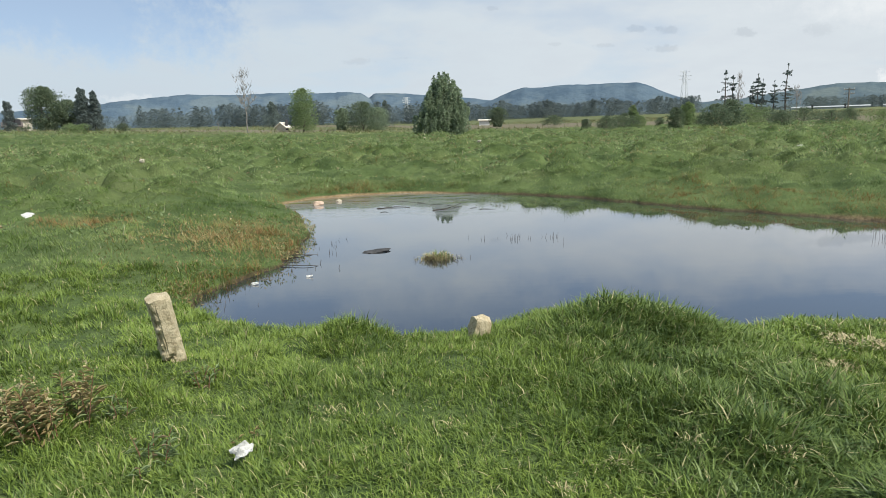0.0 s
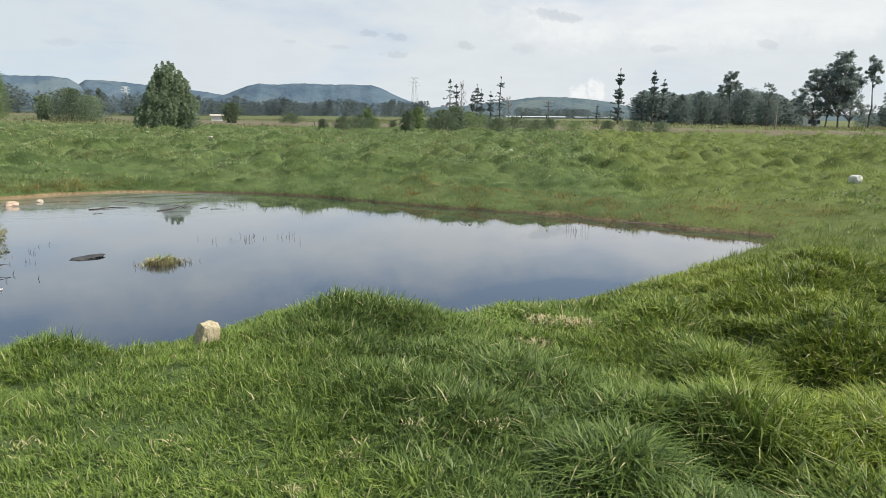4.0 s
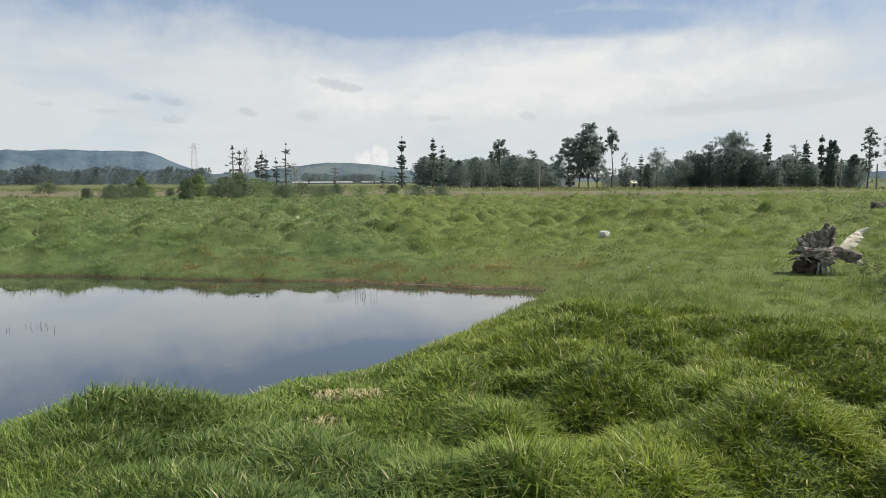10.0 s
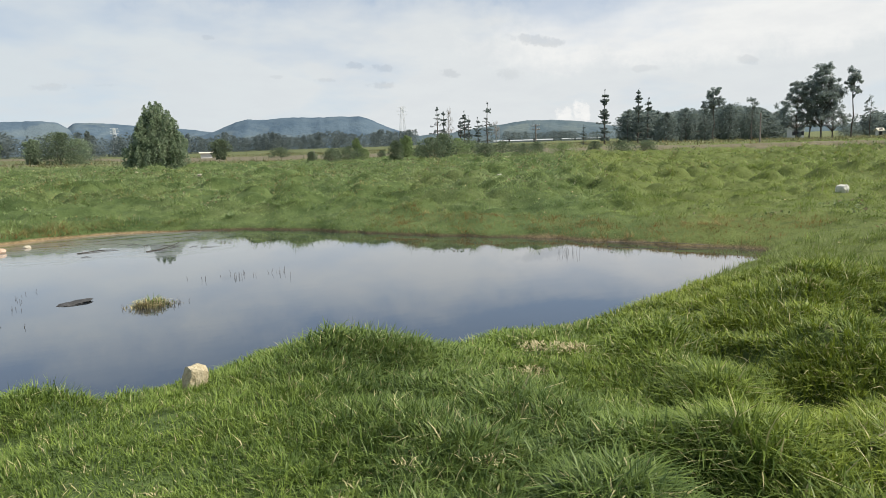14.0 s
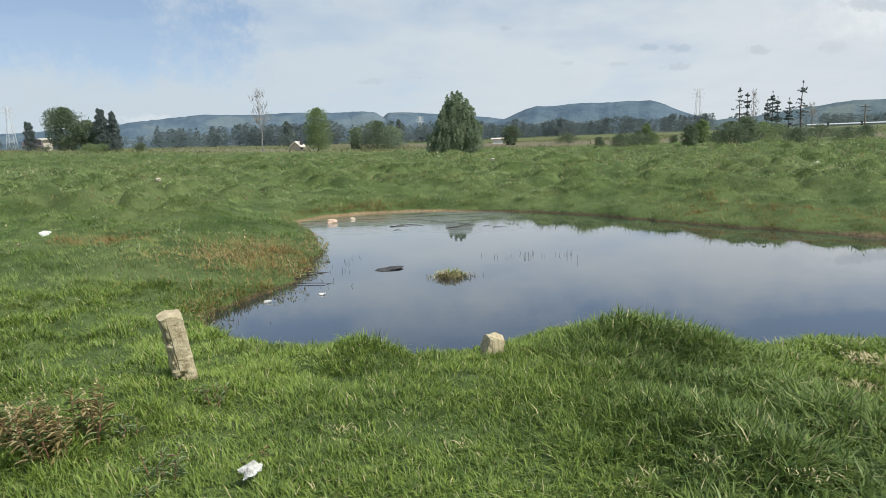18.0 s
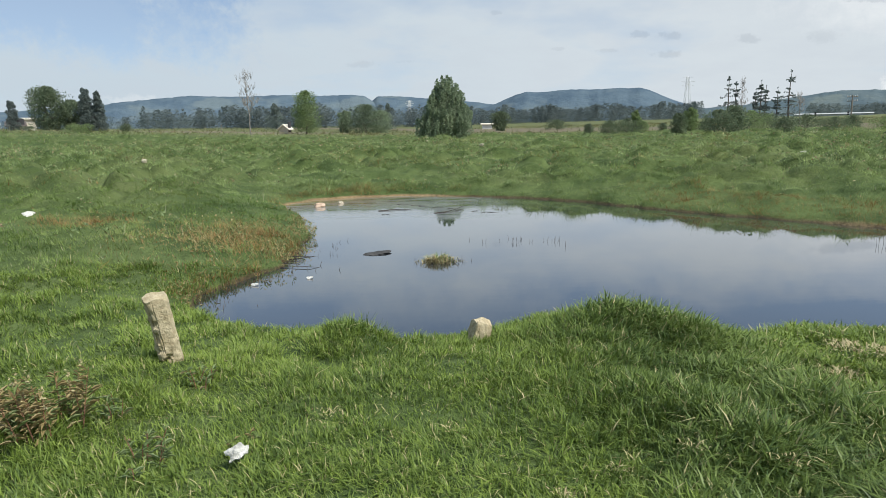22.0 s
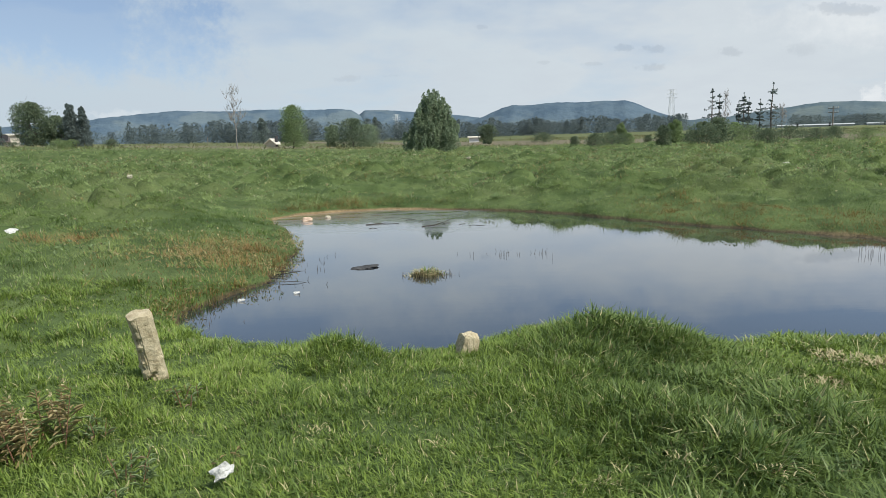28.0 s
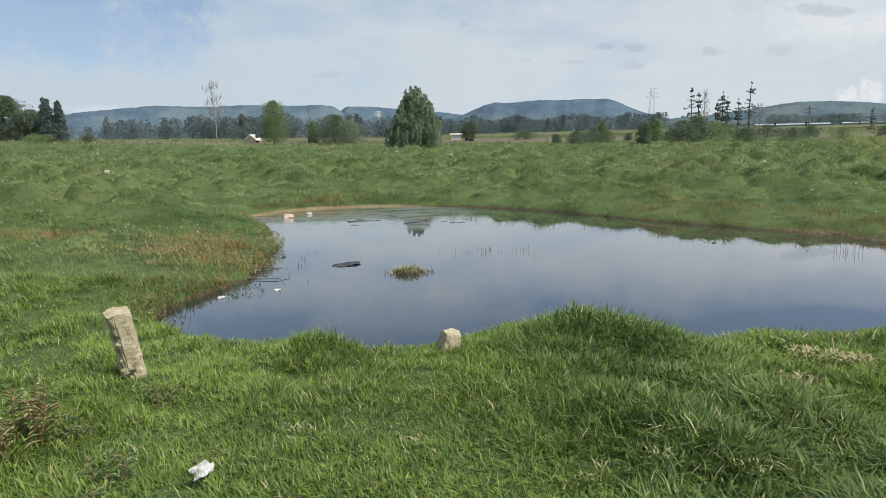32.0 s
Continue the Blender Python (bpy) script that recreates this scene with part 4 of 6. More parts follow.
# clump on the far bank by the farmhouse
broadleaf(-30.25, 120, 3.95, 3.5, LEAF_BUSH, "large dark green round-crowned tree near a farmhouse", 111, 0.08, 22, 6000, 0.045, "egg")
broadleaf(-28.7, 122, 3.0, 2.4, LEAF_BUSH, "dark green tree leaning beside a larger one", 112, 0.08, 14, 3200, 0.055, "round")
broadleaf(-32.5, 130, 2.85, 1.2, LEAF_DARK, "dark clipped column-shaped tree by a farmhouse", 113, 0.03, 12, 2200, 0.05, "column")
broadleaf(-27.8, 118, 3.8, 1.35, LEAF_DARK, "dark dense ragged pine near other trees", 114, 0.04, 18, 3600, 0.045, "column")
broadleaf(-27.0, 118, 3.6, 1.45, LEAF_DARK, "dark dense pine with drooping boughs", 115, 0.04, 16, 3600, 0.045, "cone")
broadleaf(-27.35, 120, 2.6, 1.5, LEAF_DARK, "dark low pine between taller ones", 119, 0.04, 12, 2200, 0.05, "round")
broadleaf(-28.3, 100, 1.25, 2.3, LEAF_LIGHT, "light green rounded bush on the pasture's edge", 116, 0.02, 8, 1600, 0.1, "round", name="bush", category="bush")
broadleaf(-25.2, 125, 1.2, 1.4, LEAF_BUSH, "dark low bush on the pasture's edge", 117, 0.02, 6, 900, 0.12, "round", name="bush", category="bush")
broadleaf(-31.6, 112, 1.1, 1.3, LEAF_BUSH, "low bush before a farmhouse", 118, 0.02, 6, 900, 0.12, "round", name="bush", category="bush")
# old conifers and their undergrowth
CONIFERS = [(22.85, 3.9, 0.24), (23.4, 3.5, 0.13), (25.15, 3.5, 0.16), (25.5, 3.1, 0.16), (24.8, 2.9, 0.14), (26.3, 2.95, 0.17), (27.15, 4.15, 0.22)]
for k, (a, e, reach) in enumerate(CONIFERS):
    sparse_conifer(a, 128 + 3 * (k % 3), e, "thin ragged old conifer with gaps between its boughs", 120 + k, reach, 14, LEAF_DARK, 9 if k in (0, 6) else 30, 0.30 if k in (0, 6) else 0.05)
dead_tree(23.9, 130, 3.55, "thin leafless tree among old conifers", 128, 0.9)
dead_tree(27.9, 131, 2.6, "thin leafless sapling among old conifers", 129, 0.8)
BUSHES = [(22.2, 1.15, 2.0), (23.3, 1.45, 2.2), (24.5, 1.05, 2.4), (25.8, 0.75, 2.0), (26.9, 0.5, 1.6), (19.3, 0.95, 1.1), (20.2, 1.35, 1.0), (18.1, 0.2, 0.6), (15.3, 0.65, 1.9), (13.9, 0.5, 1.4), (16.5, 0.4, 0.9), (28.4, 0.65, 2.4),
          (30.2, 0.4, 1.8), (31.3, 0.5, 1.2), (33.4, 0.3, 1.9), (36.1, 0.35, 1.0), (38.2, 0.4, 2.2), (40.2, 0.3, 1.4), (16.0, 1.25, 0.6), (21.2, 0.3, 0.9), (12.2, 0.25, 0.7)]
for k, (a, e, wide) in enumerate(BUSHES):
    broadleaf(a, 70 + 5 * (k % 4), e + 0.3, wide * 1.45, (LEAF_BUSH, LEAF_BUSH, LEAF_LIGHT, LEAF_BUSH)[k % 4], ("dark scrubby bush on the pasture's edge", "grey-green scrubby bush on the pasture's edge",
              "light green bush on the pasture's edge", "dense green bush on the pasture's edge")[k % 4], 140 + k, 0.02, 16, 1900, 0.08, "egg", name="bush", category="bush", thin=0.85)
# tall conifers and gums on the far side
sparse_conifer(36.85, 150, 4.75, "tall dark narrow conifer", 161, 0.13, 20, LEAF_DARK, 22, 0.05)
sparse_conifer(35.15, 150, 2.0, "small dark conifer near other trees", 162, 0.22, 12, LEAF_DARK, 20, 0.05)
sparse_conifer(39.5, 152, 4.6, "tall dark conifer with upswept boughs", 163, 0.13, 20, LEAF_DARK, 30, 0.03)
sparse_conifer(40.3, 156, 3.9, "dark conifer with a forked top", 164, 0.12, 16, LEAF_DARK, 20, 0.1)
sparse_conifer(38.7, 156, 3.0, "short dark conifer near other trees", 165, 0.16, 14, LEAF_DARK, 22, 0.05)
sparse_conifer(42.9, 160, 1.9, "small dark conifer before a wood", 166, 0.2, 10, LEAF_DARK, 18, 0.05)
broadleaf(41.7, 185, 2.7, 2.3, LEAF_MID, "dark broad tree at a wood's edge", 167, 0.04, 12, 2000, 0.06, "egg")
broadleaf(43.2, 190, 3.0, 2.5, LEAF_MID, "dark round tree at a wood's edge", 168, 0.04, 12, 2000, 0.06, "round")
broadleaf(44.6, 195, 2.8, 2.4, LEAF_MID, "dark tree at a wood's edge", 169, 0.04, 12, 1800, 0.06, "egg")
broadleaf(46.4, 190, 3.1, 2.6, LEAF_MID, "dark bushy tree at a wood's edge", 170, 0.04, 12, 2000, 0.06, "round")
broadleaf(47.9, 185, 2.6, 2.3, LEAF_MID, "dark spreading tree at a wood's edge", 171, 0.04, 12, 2000, 0.06, "round")
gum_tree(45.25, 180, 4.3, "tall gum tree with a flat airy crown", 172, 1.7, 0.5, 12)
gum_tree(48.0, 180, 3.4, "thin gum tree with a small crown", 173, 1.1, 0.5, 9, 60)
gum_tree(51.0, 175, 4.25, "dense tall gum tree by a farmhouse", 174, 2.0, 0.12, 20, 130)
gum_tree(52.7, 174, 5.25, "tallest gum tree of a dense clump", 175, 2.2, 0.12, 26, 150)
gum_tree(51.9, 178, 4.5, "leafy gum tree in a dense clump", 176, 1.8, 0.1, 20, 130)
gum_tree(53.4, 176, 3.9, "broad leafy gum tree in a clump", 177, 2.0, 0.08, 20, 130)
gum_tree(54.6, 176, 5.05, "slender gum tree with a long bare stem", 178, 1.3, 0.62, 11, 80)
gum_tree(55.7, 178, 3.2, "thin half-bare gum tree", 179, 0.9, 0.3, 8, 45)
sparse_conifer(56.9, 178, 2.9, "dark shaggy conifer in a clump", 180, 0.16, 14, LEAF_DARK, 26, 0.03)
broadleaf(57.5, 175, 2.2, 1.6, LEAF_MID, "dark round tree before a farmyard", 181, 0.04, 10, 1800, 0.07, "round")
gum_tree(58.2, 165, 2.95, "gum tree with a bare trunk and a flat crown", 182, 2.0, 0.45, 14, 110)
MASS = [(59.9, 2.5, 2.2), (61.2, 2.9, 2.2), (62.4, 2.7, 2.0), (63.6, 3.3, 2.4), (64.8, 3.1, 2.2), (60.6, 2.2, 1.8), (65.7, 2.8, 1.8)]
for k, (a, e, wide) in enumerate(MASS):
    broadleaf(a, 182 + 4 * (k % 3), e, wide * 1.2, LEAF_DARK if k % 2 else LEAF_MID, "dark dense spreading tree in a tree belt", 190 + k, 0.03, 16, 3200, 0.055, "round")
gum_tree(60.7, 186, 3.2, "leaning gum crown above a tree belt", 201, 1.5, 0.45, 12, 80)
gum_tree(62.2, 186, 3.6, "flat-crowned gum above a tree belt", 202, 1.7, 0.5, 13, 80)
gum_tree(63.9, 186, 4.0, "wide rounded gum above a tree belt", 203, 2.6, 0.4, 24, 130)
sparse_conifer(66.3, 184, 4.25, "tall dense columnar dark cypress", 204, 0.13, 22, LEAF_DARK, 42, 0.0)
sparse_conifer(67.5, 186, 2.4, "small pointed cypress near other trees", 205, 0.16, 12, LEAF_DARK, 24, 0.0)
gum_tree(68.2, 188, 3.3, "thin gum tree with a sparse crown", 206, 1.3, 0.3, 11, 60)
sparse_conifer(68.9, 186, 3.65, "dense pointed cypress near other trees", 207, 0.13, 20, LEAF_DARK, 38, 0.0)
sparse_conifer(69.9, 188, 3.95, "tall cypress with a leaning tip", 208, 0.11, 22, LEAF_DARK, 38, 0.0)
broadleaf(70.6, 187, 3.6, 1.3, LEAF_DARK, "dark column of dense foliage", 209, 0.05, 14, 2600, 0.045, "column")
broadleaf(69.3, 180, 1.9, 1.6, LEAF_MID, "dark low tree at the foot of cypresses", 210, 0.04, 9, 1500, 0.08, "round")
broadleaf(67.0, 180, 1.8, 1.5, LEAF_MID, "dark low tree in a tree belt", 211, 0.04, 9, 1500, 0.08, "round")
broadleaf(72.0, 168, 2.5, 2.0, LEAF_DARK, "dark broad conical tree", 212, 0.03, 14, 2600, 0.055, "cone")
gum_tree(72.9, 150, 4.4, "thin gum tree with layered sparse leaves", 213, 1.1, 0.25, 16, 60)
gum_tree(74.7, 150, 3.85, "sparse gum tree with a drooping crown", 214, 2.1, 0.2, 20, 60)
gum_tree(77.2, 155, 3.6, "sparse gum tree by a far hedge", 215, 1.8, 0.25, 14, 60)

# ------------------------------------------------------------------ grass


def sector(rng, n, r0, r1, a0=-41.0, a1=84.0):
    a = np.radians(rng.uniform(a0, a1, n))
    r = np.sqrt(rng.uniform(r0 * r0, r1 * r1, n))
    return r * np.sin(a), r * np.cos(a)


def turf(x, y):
    """How tall the grass stands."""
    r = np.hypot(x, y)
    sd = shore(x, y)
    right = smooth(x, -0.4, 1.6) * (1 - smooth(r, 8.5, 12))
    h = 0.07 + 0.05 * vnoise(x, y, 0.9, 31) ** 1.5 + 0.05 * vnoise(x, y, 0.33, 32) ** 1.5
    h = h * (1 - 0.28 * smooth(0.6 - x, 0, 1.6) * (1 - smooth(r, 9, 13)))
    h = h * (1 + (0.95 * tussock(x, y, 0.52, 8, 0.4, 0.75) - 0.25) * (smooth(-x, -0.6, 0.8) + smooth(r, 9, 11)).clip(0, 1) * smooth(r, 3.0, 5.5))
    h = h * (1 + smooth(r, 15, 23) * (1.3 * tussock(x, y, 1.25, 1) ** 1.4 + 0.7 * tussock(x, y, 0.7, 2) + 0.4 * vnoise(x, y, 1.3, 38) - 0.5))
    h = h + right * (0.05 * tussock(x, y, 0.72, 7, 0.45, 0.8) + 0.06 * vnoise(x, y, 0.36, 35) ** 2) * (0.5 + 0.8 * smooth(x - 0.35 * y, 0.2, 1.8)) * (0.35 + 0.65 * smooth(sd, 0.1, 1.3))
    h = h * (1 - 0.16 * right)
    for bx, by, amp, rad in [(1.5, 5.4, 0.09, 0.65), (-0.78, 5.15, 0.09, 0.28), (2.75, 2.35, 0.13, 0.4), (4.7, 3.4, 0.05, 0.4), (-1.95, 4.38, -0.035, 0.22), (1.5, 2.6, 0.07, 0.5), (2.1, 3.5, 0.08, 0.4), (1.2, 3.6, 0.06, 0.4), (1.9, 2.2, 0.05, 0.3), (3.2, 1.6, 0.07, 0.4), (6.4, 5.0, 0.04, 1.2), (11.9, 2.9, 0.10, 0.8), (-2.4, 3.3, 0.05, 0.5), (-3.3, 11.2, 0.10, 1.0), (-6.9, 12.4, 0.12, 0.7), (-2.9, 8.4, 0.08, 0.4)]:
        h = h + amp * np.exp(-((x - bx) ** 2 + (y - by) ** 2) / rad ** 2)
    return h * (1 - 0.35 * smooth(r, 10, 14) * (1 - smooth(r, 20, 40)))


def dryness(x, y):
    """The share of brown blades."""
    d = 1.0 * np.exp(-(((x + 3.6) / 1.25) ** 2 + ((y - 11.2) / 1.6) ** 2)) + 1.1 * np.exp(-(((x + 6.9) / 0.9) ** 2 + ((y - 12.4) / 0.7) ** 2))
    sd = shore(x, y)
    d = d + 1.9 * smooth(x, 4.6, 6.5) * smooth(y, 8.4, 9.4) * (1 - smooth(sd, 0.7, 2.4)) * vnoise(x, y, 1.1, 33)
    d = d + 0.3 * (1 - smooth(x, -3, 0.5)) * smooth(y, 17.5, 18.5) * (1 - smooth(sd, 0.25, 0.7))
    d = d + 0.35 * (1 - smooth(sd, 0.1, 0.5)) * (1 - smooth(x, -2, -1)) * smooth(y, 7.2, 8)
    return d + 0.16 * smooth(vnoise(x, y, 2.1, 34), 0.6, 0.9) * smooth(np.hypot(x, y), 14, 24)


def blade_mesh(name, x, y, h, width, rng, mat, segments, lean, heading, sink=0.02):
    """Arching blades, each a strip that narrows to its tip."""
    n = len(x)
    th = heading + rng.normal(0, 0.45 + 0.40 * smooth(x, 0.3, 1.5) * (np.hypot(x, y) < 10), n)
    d = np.stack([np.cos(th), np.sin(th), np.zeros(n)], 1)
    turn = rng.uniform(-1, 1, n)[:, None]
    side = np.stack([-np.sin(th), np.cos(th), np.zeros(n)], 1) * (1 - np.abs(turn) * 0.4) + d * turn * 0.6
    k = np.minimum(lean * rng.uniform(0.25, 1.6, n) * (1 + 0.25 * smooth(x, 0.8, 2.0) * (np.hypot(x, y) < 10)), 1.7)[:, None]
    p0 = np.stack([x, y, height(x, y) - sink], 1)
    hh, ww = h[:, None], (width * rng.uniform(0.6, 1.3, n) * (1 + 0.55 * smooth(x, 0.3, 1.5) * (1 - smooth(np.hypot(x, y), 8, 11))))[:, None]
    rows = []
    for q in range(segments + 1):
        u = q / segments
        c = p0 + np.array([0, 0, 1.0]) * hh * (u - 0.45 * np.minimum(k, 1.3) * u * u) + d * hh * k * u ** 1.7
        if q == segments:
            rows.append(c)
        else:
            half = side * ww * (0.42 if u < 0.01 else 0.5) * (1 - 0.35 * u * u)
            rows += [c - half, c + half]
    m = 2 * segments + 1
    verts = np.stack(rows, 1).reshape(-1, 3)
    i = np.arange(n)[:, None] * m
    faces = [i + np.array([2 * q, 2 * q + 1, 2 * q + 3, 2 * q + 2]) for q in range(segments - 1)] + [i + np.array([m - 3, m - 2, m - 1])]
    return mesh_of(name, verts, faces, mat, flat=segments < 3)


def grow(r0, r1, count, per_tuft, tuft_radius, width, segments, lean, tall, seed, label, green, gaps=0.0, dome=0.0, a0=-41.0, a1=84.0):
    rng = np.random.default_rng(seed)
    cx, cy = sector(rng, count // per_tuft, r0, r1, a0, a1)
    size = rng.uniform(0.6, 1.5, len(cx))
    aim0 = rng.uniform(0, 2 * np.pi, len(cx)) * 0.5 + vnoise(cx, cy, 1.2, 36) * 5.0
    cx, cy, size, aim0 = (np.repeat(v, per_tuft) for v in (cx, cy, size, aim0))
    off = rng.normal(0, tuft_radius, (2, len(cx))) * size
    x, y = cx + off[0], cy + off[1]
    ragged = np.where((x < -1.2) & (y > 7), 0.30 * vnoise(x, y, 0.35, 39), 0.03)
    keep = shore(x, y) > rng.uniform(-1, 0.3, len(x)) * ragged
    for bx, by, amp, rad in BUMPS:
        if amp < 0 and r0 < 10:
            keep &= rng.random(len(x)) > 0.6 * np.exp(-((x - bx) ** 2 + (y - by) ** 2) / (0.6 * rad) ** 2)
    if gaps:
        keep &= rng.random(len(x)) < 1 - gaps + gaps * smooth(vnoise(x, y, 0.30, 37), 0.25, 0.5)
    keep &= rng.random(len(x)) > 0.95 * smooth(x + 0.5 * y, 75, 80) * smooth(y, 19, 30) * (1 - smooth(x + 0.5 * y, 108, 118))
    keep &= ~((x < -22) & (y > 102) & (rng.random(len(x)) < 0.8))
    keep &= ~((x < 0.4) & (y > 17.4) & (shore(x, y) < 0.16 * vnoise(x, y, 0.5, 40)))
    x, y, off, size, aim0 = x[keep], y[keep], off[:, keep], size[keep], aim0[keep]
    h = turf(x, y) * tall * size ** 0.5 * rng.uniform(0.55, 1.25, len(x))
    if dome:
        h = h * (1 - dome + 1.9 * dome * np.exp(-(off ** 2).sum(0) / (1.3 * tuft_radius * size) ** 2))
    dx, dy = off[0] / tuft_radius + 0.9 * np.cos(aim0), off[1] / tuft_radius + 0.9 * np.sin(aim0)
    if r1 < 10:
        z = height(x, y)
        gx, gy = (z - height(x + 0.06, y)) / 0.06, (z - height(x, y + 0.06)) / 0.06
        pull = 1.5 / (1 + 1.2 * np.hypot(gx, gy))
        dx, dy = dx + pull * gx, dy + pull * gy
    out = np.arctan2(dy, dx)
    share = dryness(x, y)
    dry = rng.random(len(x)) < share
    beyond = (y + 0.5 * x > 14.5 + 2.0 * vnoise(x, y, 1.6, 41)) if green is MEADOW else np.zeros(len(x), bool)
    for mask, mat, text, nm in ((~dry & ~beyond, green, label, "grass"), (~dry & beyond, SAGE, "pale green pasture grass beyond the pond", "grass"), (dry, DRY, "brown dry grass and weeds", "dry_grass")):
        if mask.sum() > 20:
            me = blade_mesh(nm, x[mask], y[mask], h[mask], width, rng, mat, segments, lean, out[mask])
            put(nm, me, None, text, "grass", kind="stuff")


grow(2.0, 3.4, 80000, 22, 0.036, 0.0068, 3, 0.85, 0.98, 41, "lush bright green grass in tussocks", GRASS, 0.5)
grow(3.3, 5.4, 130000, 22, 0.042, 0.0078, 2, 0.72, 0.95, 47, "lush green grass bending over in tussocks", GRASS, 0.5)
grow(5.2, 9.8, 215000, 20, 0.050, 0.0100, 2, 0.70, 1.0, 42, "thick green grass in soft tussocks on the bank", GRASS, 0.45)
grow(9.4, 22, 330000, 24, 0.11, 0.015, 1, 0.75, 1.3, 43, "short green pasture grass round the pond", MEADOW, 0.0, 0.55)
grow(21, 36, 190000, 40, 0.20, 0.028, 1, 1.0, 1.4, 44, "rough hummocky pasture grass with pale flecks", SAGE, 0.0, 0.5)
grow(35, 64, 215000, 30, 0.30, 0.042, 1, 1.0, 1.3, 46, "hummocky pasture grass farther out", SAGE, 0.0, 0.5)
grow(62, 112, 90000, 16, 0.50, 0.075, 1, 0.9, 1.4, 45, "far rough pasture grass", SAGE, 0.0, 0.4)
grow(95, 230, 70000, 14, 1.2, 0.17, 1, 0.9, 3.4, 48, "far coarse olive grass and scrub", OLIVE, 0.0, 0.5)
grow(2.0, 11, 80000, 20, 0.09, 0.014, 1, 0.8, 1.0, 49, "green grass on the open side of the bank", GRASS, 0.0, 0.3, 84.0, 319.0)
grow(0.2, 2.1, 16000, 20, 0.06, 0.010, 1, 0.8, 0.8, 50, "trodden short green grass", GRASS, 0.0, 0.3, -180.0, 180.0)

# ------------------------------------------------------------------ things on the near bank


def tilted(ob, at, rx=0, ry=0, rz=0):
    ob.matrix_basis = pose(*at, rx, ry, rz)
    return ob


def build_post():
    """A hewn stone post with a broken edge, leaning."""
    rng = np.random.default_rng(301)
    bm = bmesh.new()
    bmesh.ops.create_cube(bm, size=1.0)
    bmesh.ops.subdivide_edges(bm, edges=bm.edges[:], cuts=31, use_grid_fill=True)
    for v in bm.verts:
        p = v.co.copy()
        top = p.z > 0.49
        q = Vector((p.x * 0.155, p.y * 0.15, (p.z + 0.5) * 0.78 - 0.18))
        edge = max(0.0, abs(p.x) + abs(p.y) - 0.78) * 0.05
        k = 0.004 * noise.noise(Vector((q.x, q.y, q.z)) * 11) + 0.004 * noise.noise(q * 29)
        if p.x < -0.3 or p.y < -0.45:
            k -= 0.007 * abs(noise.noise(q * 19 + Vector((3, 1, 7))))
        q.x += (k - edge) * (1 if p.x > 0 else -1)
        q.y += (k - edge) * (1 if p.y > 0 else -1)
        if top:
            q.z += 0.012 * noise.noise(q * 14) - 0.02 * (abs(p.x) + abs(p.y)) * 0.6
        # broken away above a crack on the shaded side
        d = abs(q.z - 0.165 - 0.12 * p.x)
        left = min(1.0, max(0.0, (0.12 - p.x) * 2.4))
        if d < 0.028:
            q.x += 0.034 * (1 - d / 0.028) * left
            q.y += 0.055 * (1 - d / 0.028) * left * (1 if p.y < -0.3 else 0)
        above = min(1.0, max(0.0, (q.z - 0.18) / 0.03)) * min(1.0, max(0.0, (0.60 - q.z) / 0.12))
        if p.x < -0.2:
            scoop = above * (0.014 + 0.016 * noise.noise(q * 17 + Vector((5, 2, 1))) + 0.010 * noise.noise(q * 41))
            q.x += scoop * min(1.0, (-0.2 - p.x) * 4)
            q.y += scoop * (0.7 if p.y < -0.3 else 0)
        v.co = q
    me = bpy.data.meshes.new("stone_post")
    bm.to_mesh(me)
    bm.free()
    me.materials.append(STONE)
    tilted(put("stone_post", me, None, "leaning hewn sandstone post with a chipped edge in grass", "post"), (-2.0, 4.50, level(-2.0, 4.5) - 0.10), 9.0, -10.0, 33)


build_post()
rng = np.random.default_rng(302)
rock = put("stone", lump_mesh("stone", (0.085, 0.080, 0.15), STONE, rng, 0.12, 4, 0.6), None, "tan squared stone standing in grass at the water's edge", "stone")
tilted(rock, (0.21, 5.42, 0.265), 6, 10, 20)


def crumpled(name, label, at, size, seed, turn, category="litter"):
    """A crumpled sheet of plastic, folded over itself."""
    rng = np.random.default_rng(seed)
    n = 17
    u, v = np.meshgrid(np.linspace(-1, 1, n), np.linspace(-1, 1, n), indexing="ij")
    z = 0.0 * u
    for _ in range(9):
        a, ph, f = rng.uniform(0, np.pi), rng.uniform(0, 6.28), rng.uniform(1.5, 6)
        z = z + np.abs(np.sin((u * np.cos(a) + v * np.sin(a)) * f + ph)) * 0.16 / (0.5 + f * 0.3)
    z = z + 0.35 * (1 - u * u) * (1 - 0.5 * v * v) * (0.6 + 0.4 * v)
    edge = 1 + 0.18 * np.sin(3 * np.arctan2(v, u) + 1) + 0.08 * np.sin(7 * np.arctan2(v, u))
    top = np.stack([u * size[0] * edge, v * size[1] * edge, z * size[2]], -1).reshape(-1, 3)
    i, j = np.meshgrid(np.arange(n - 1), np.arange(n - 1), indexing="ij")
    a = i * n + j
    quads = np.stack([a, a + n, a + n + 1, a + 1], -1).reshape(-1, 4)
    verts = np.concatenate([top, top - np.array([0, 0, 0.006])])
    me = mesh_of(name, verts, np.concatenate([quads, (quads + n * n)[:, ::-1]]), PLASTIC, flat=False)
    ob = put(name, me, None, label, category)
    tilted(ob, at, 28, -8, turn)


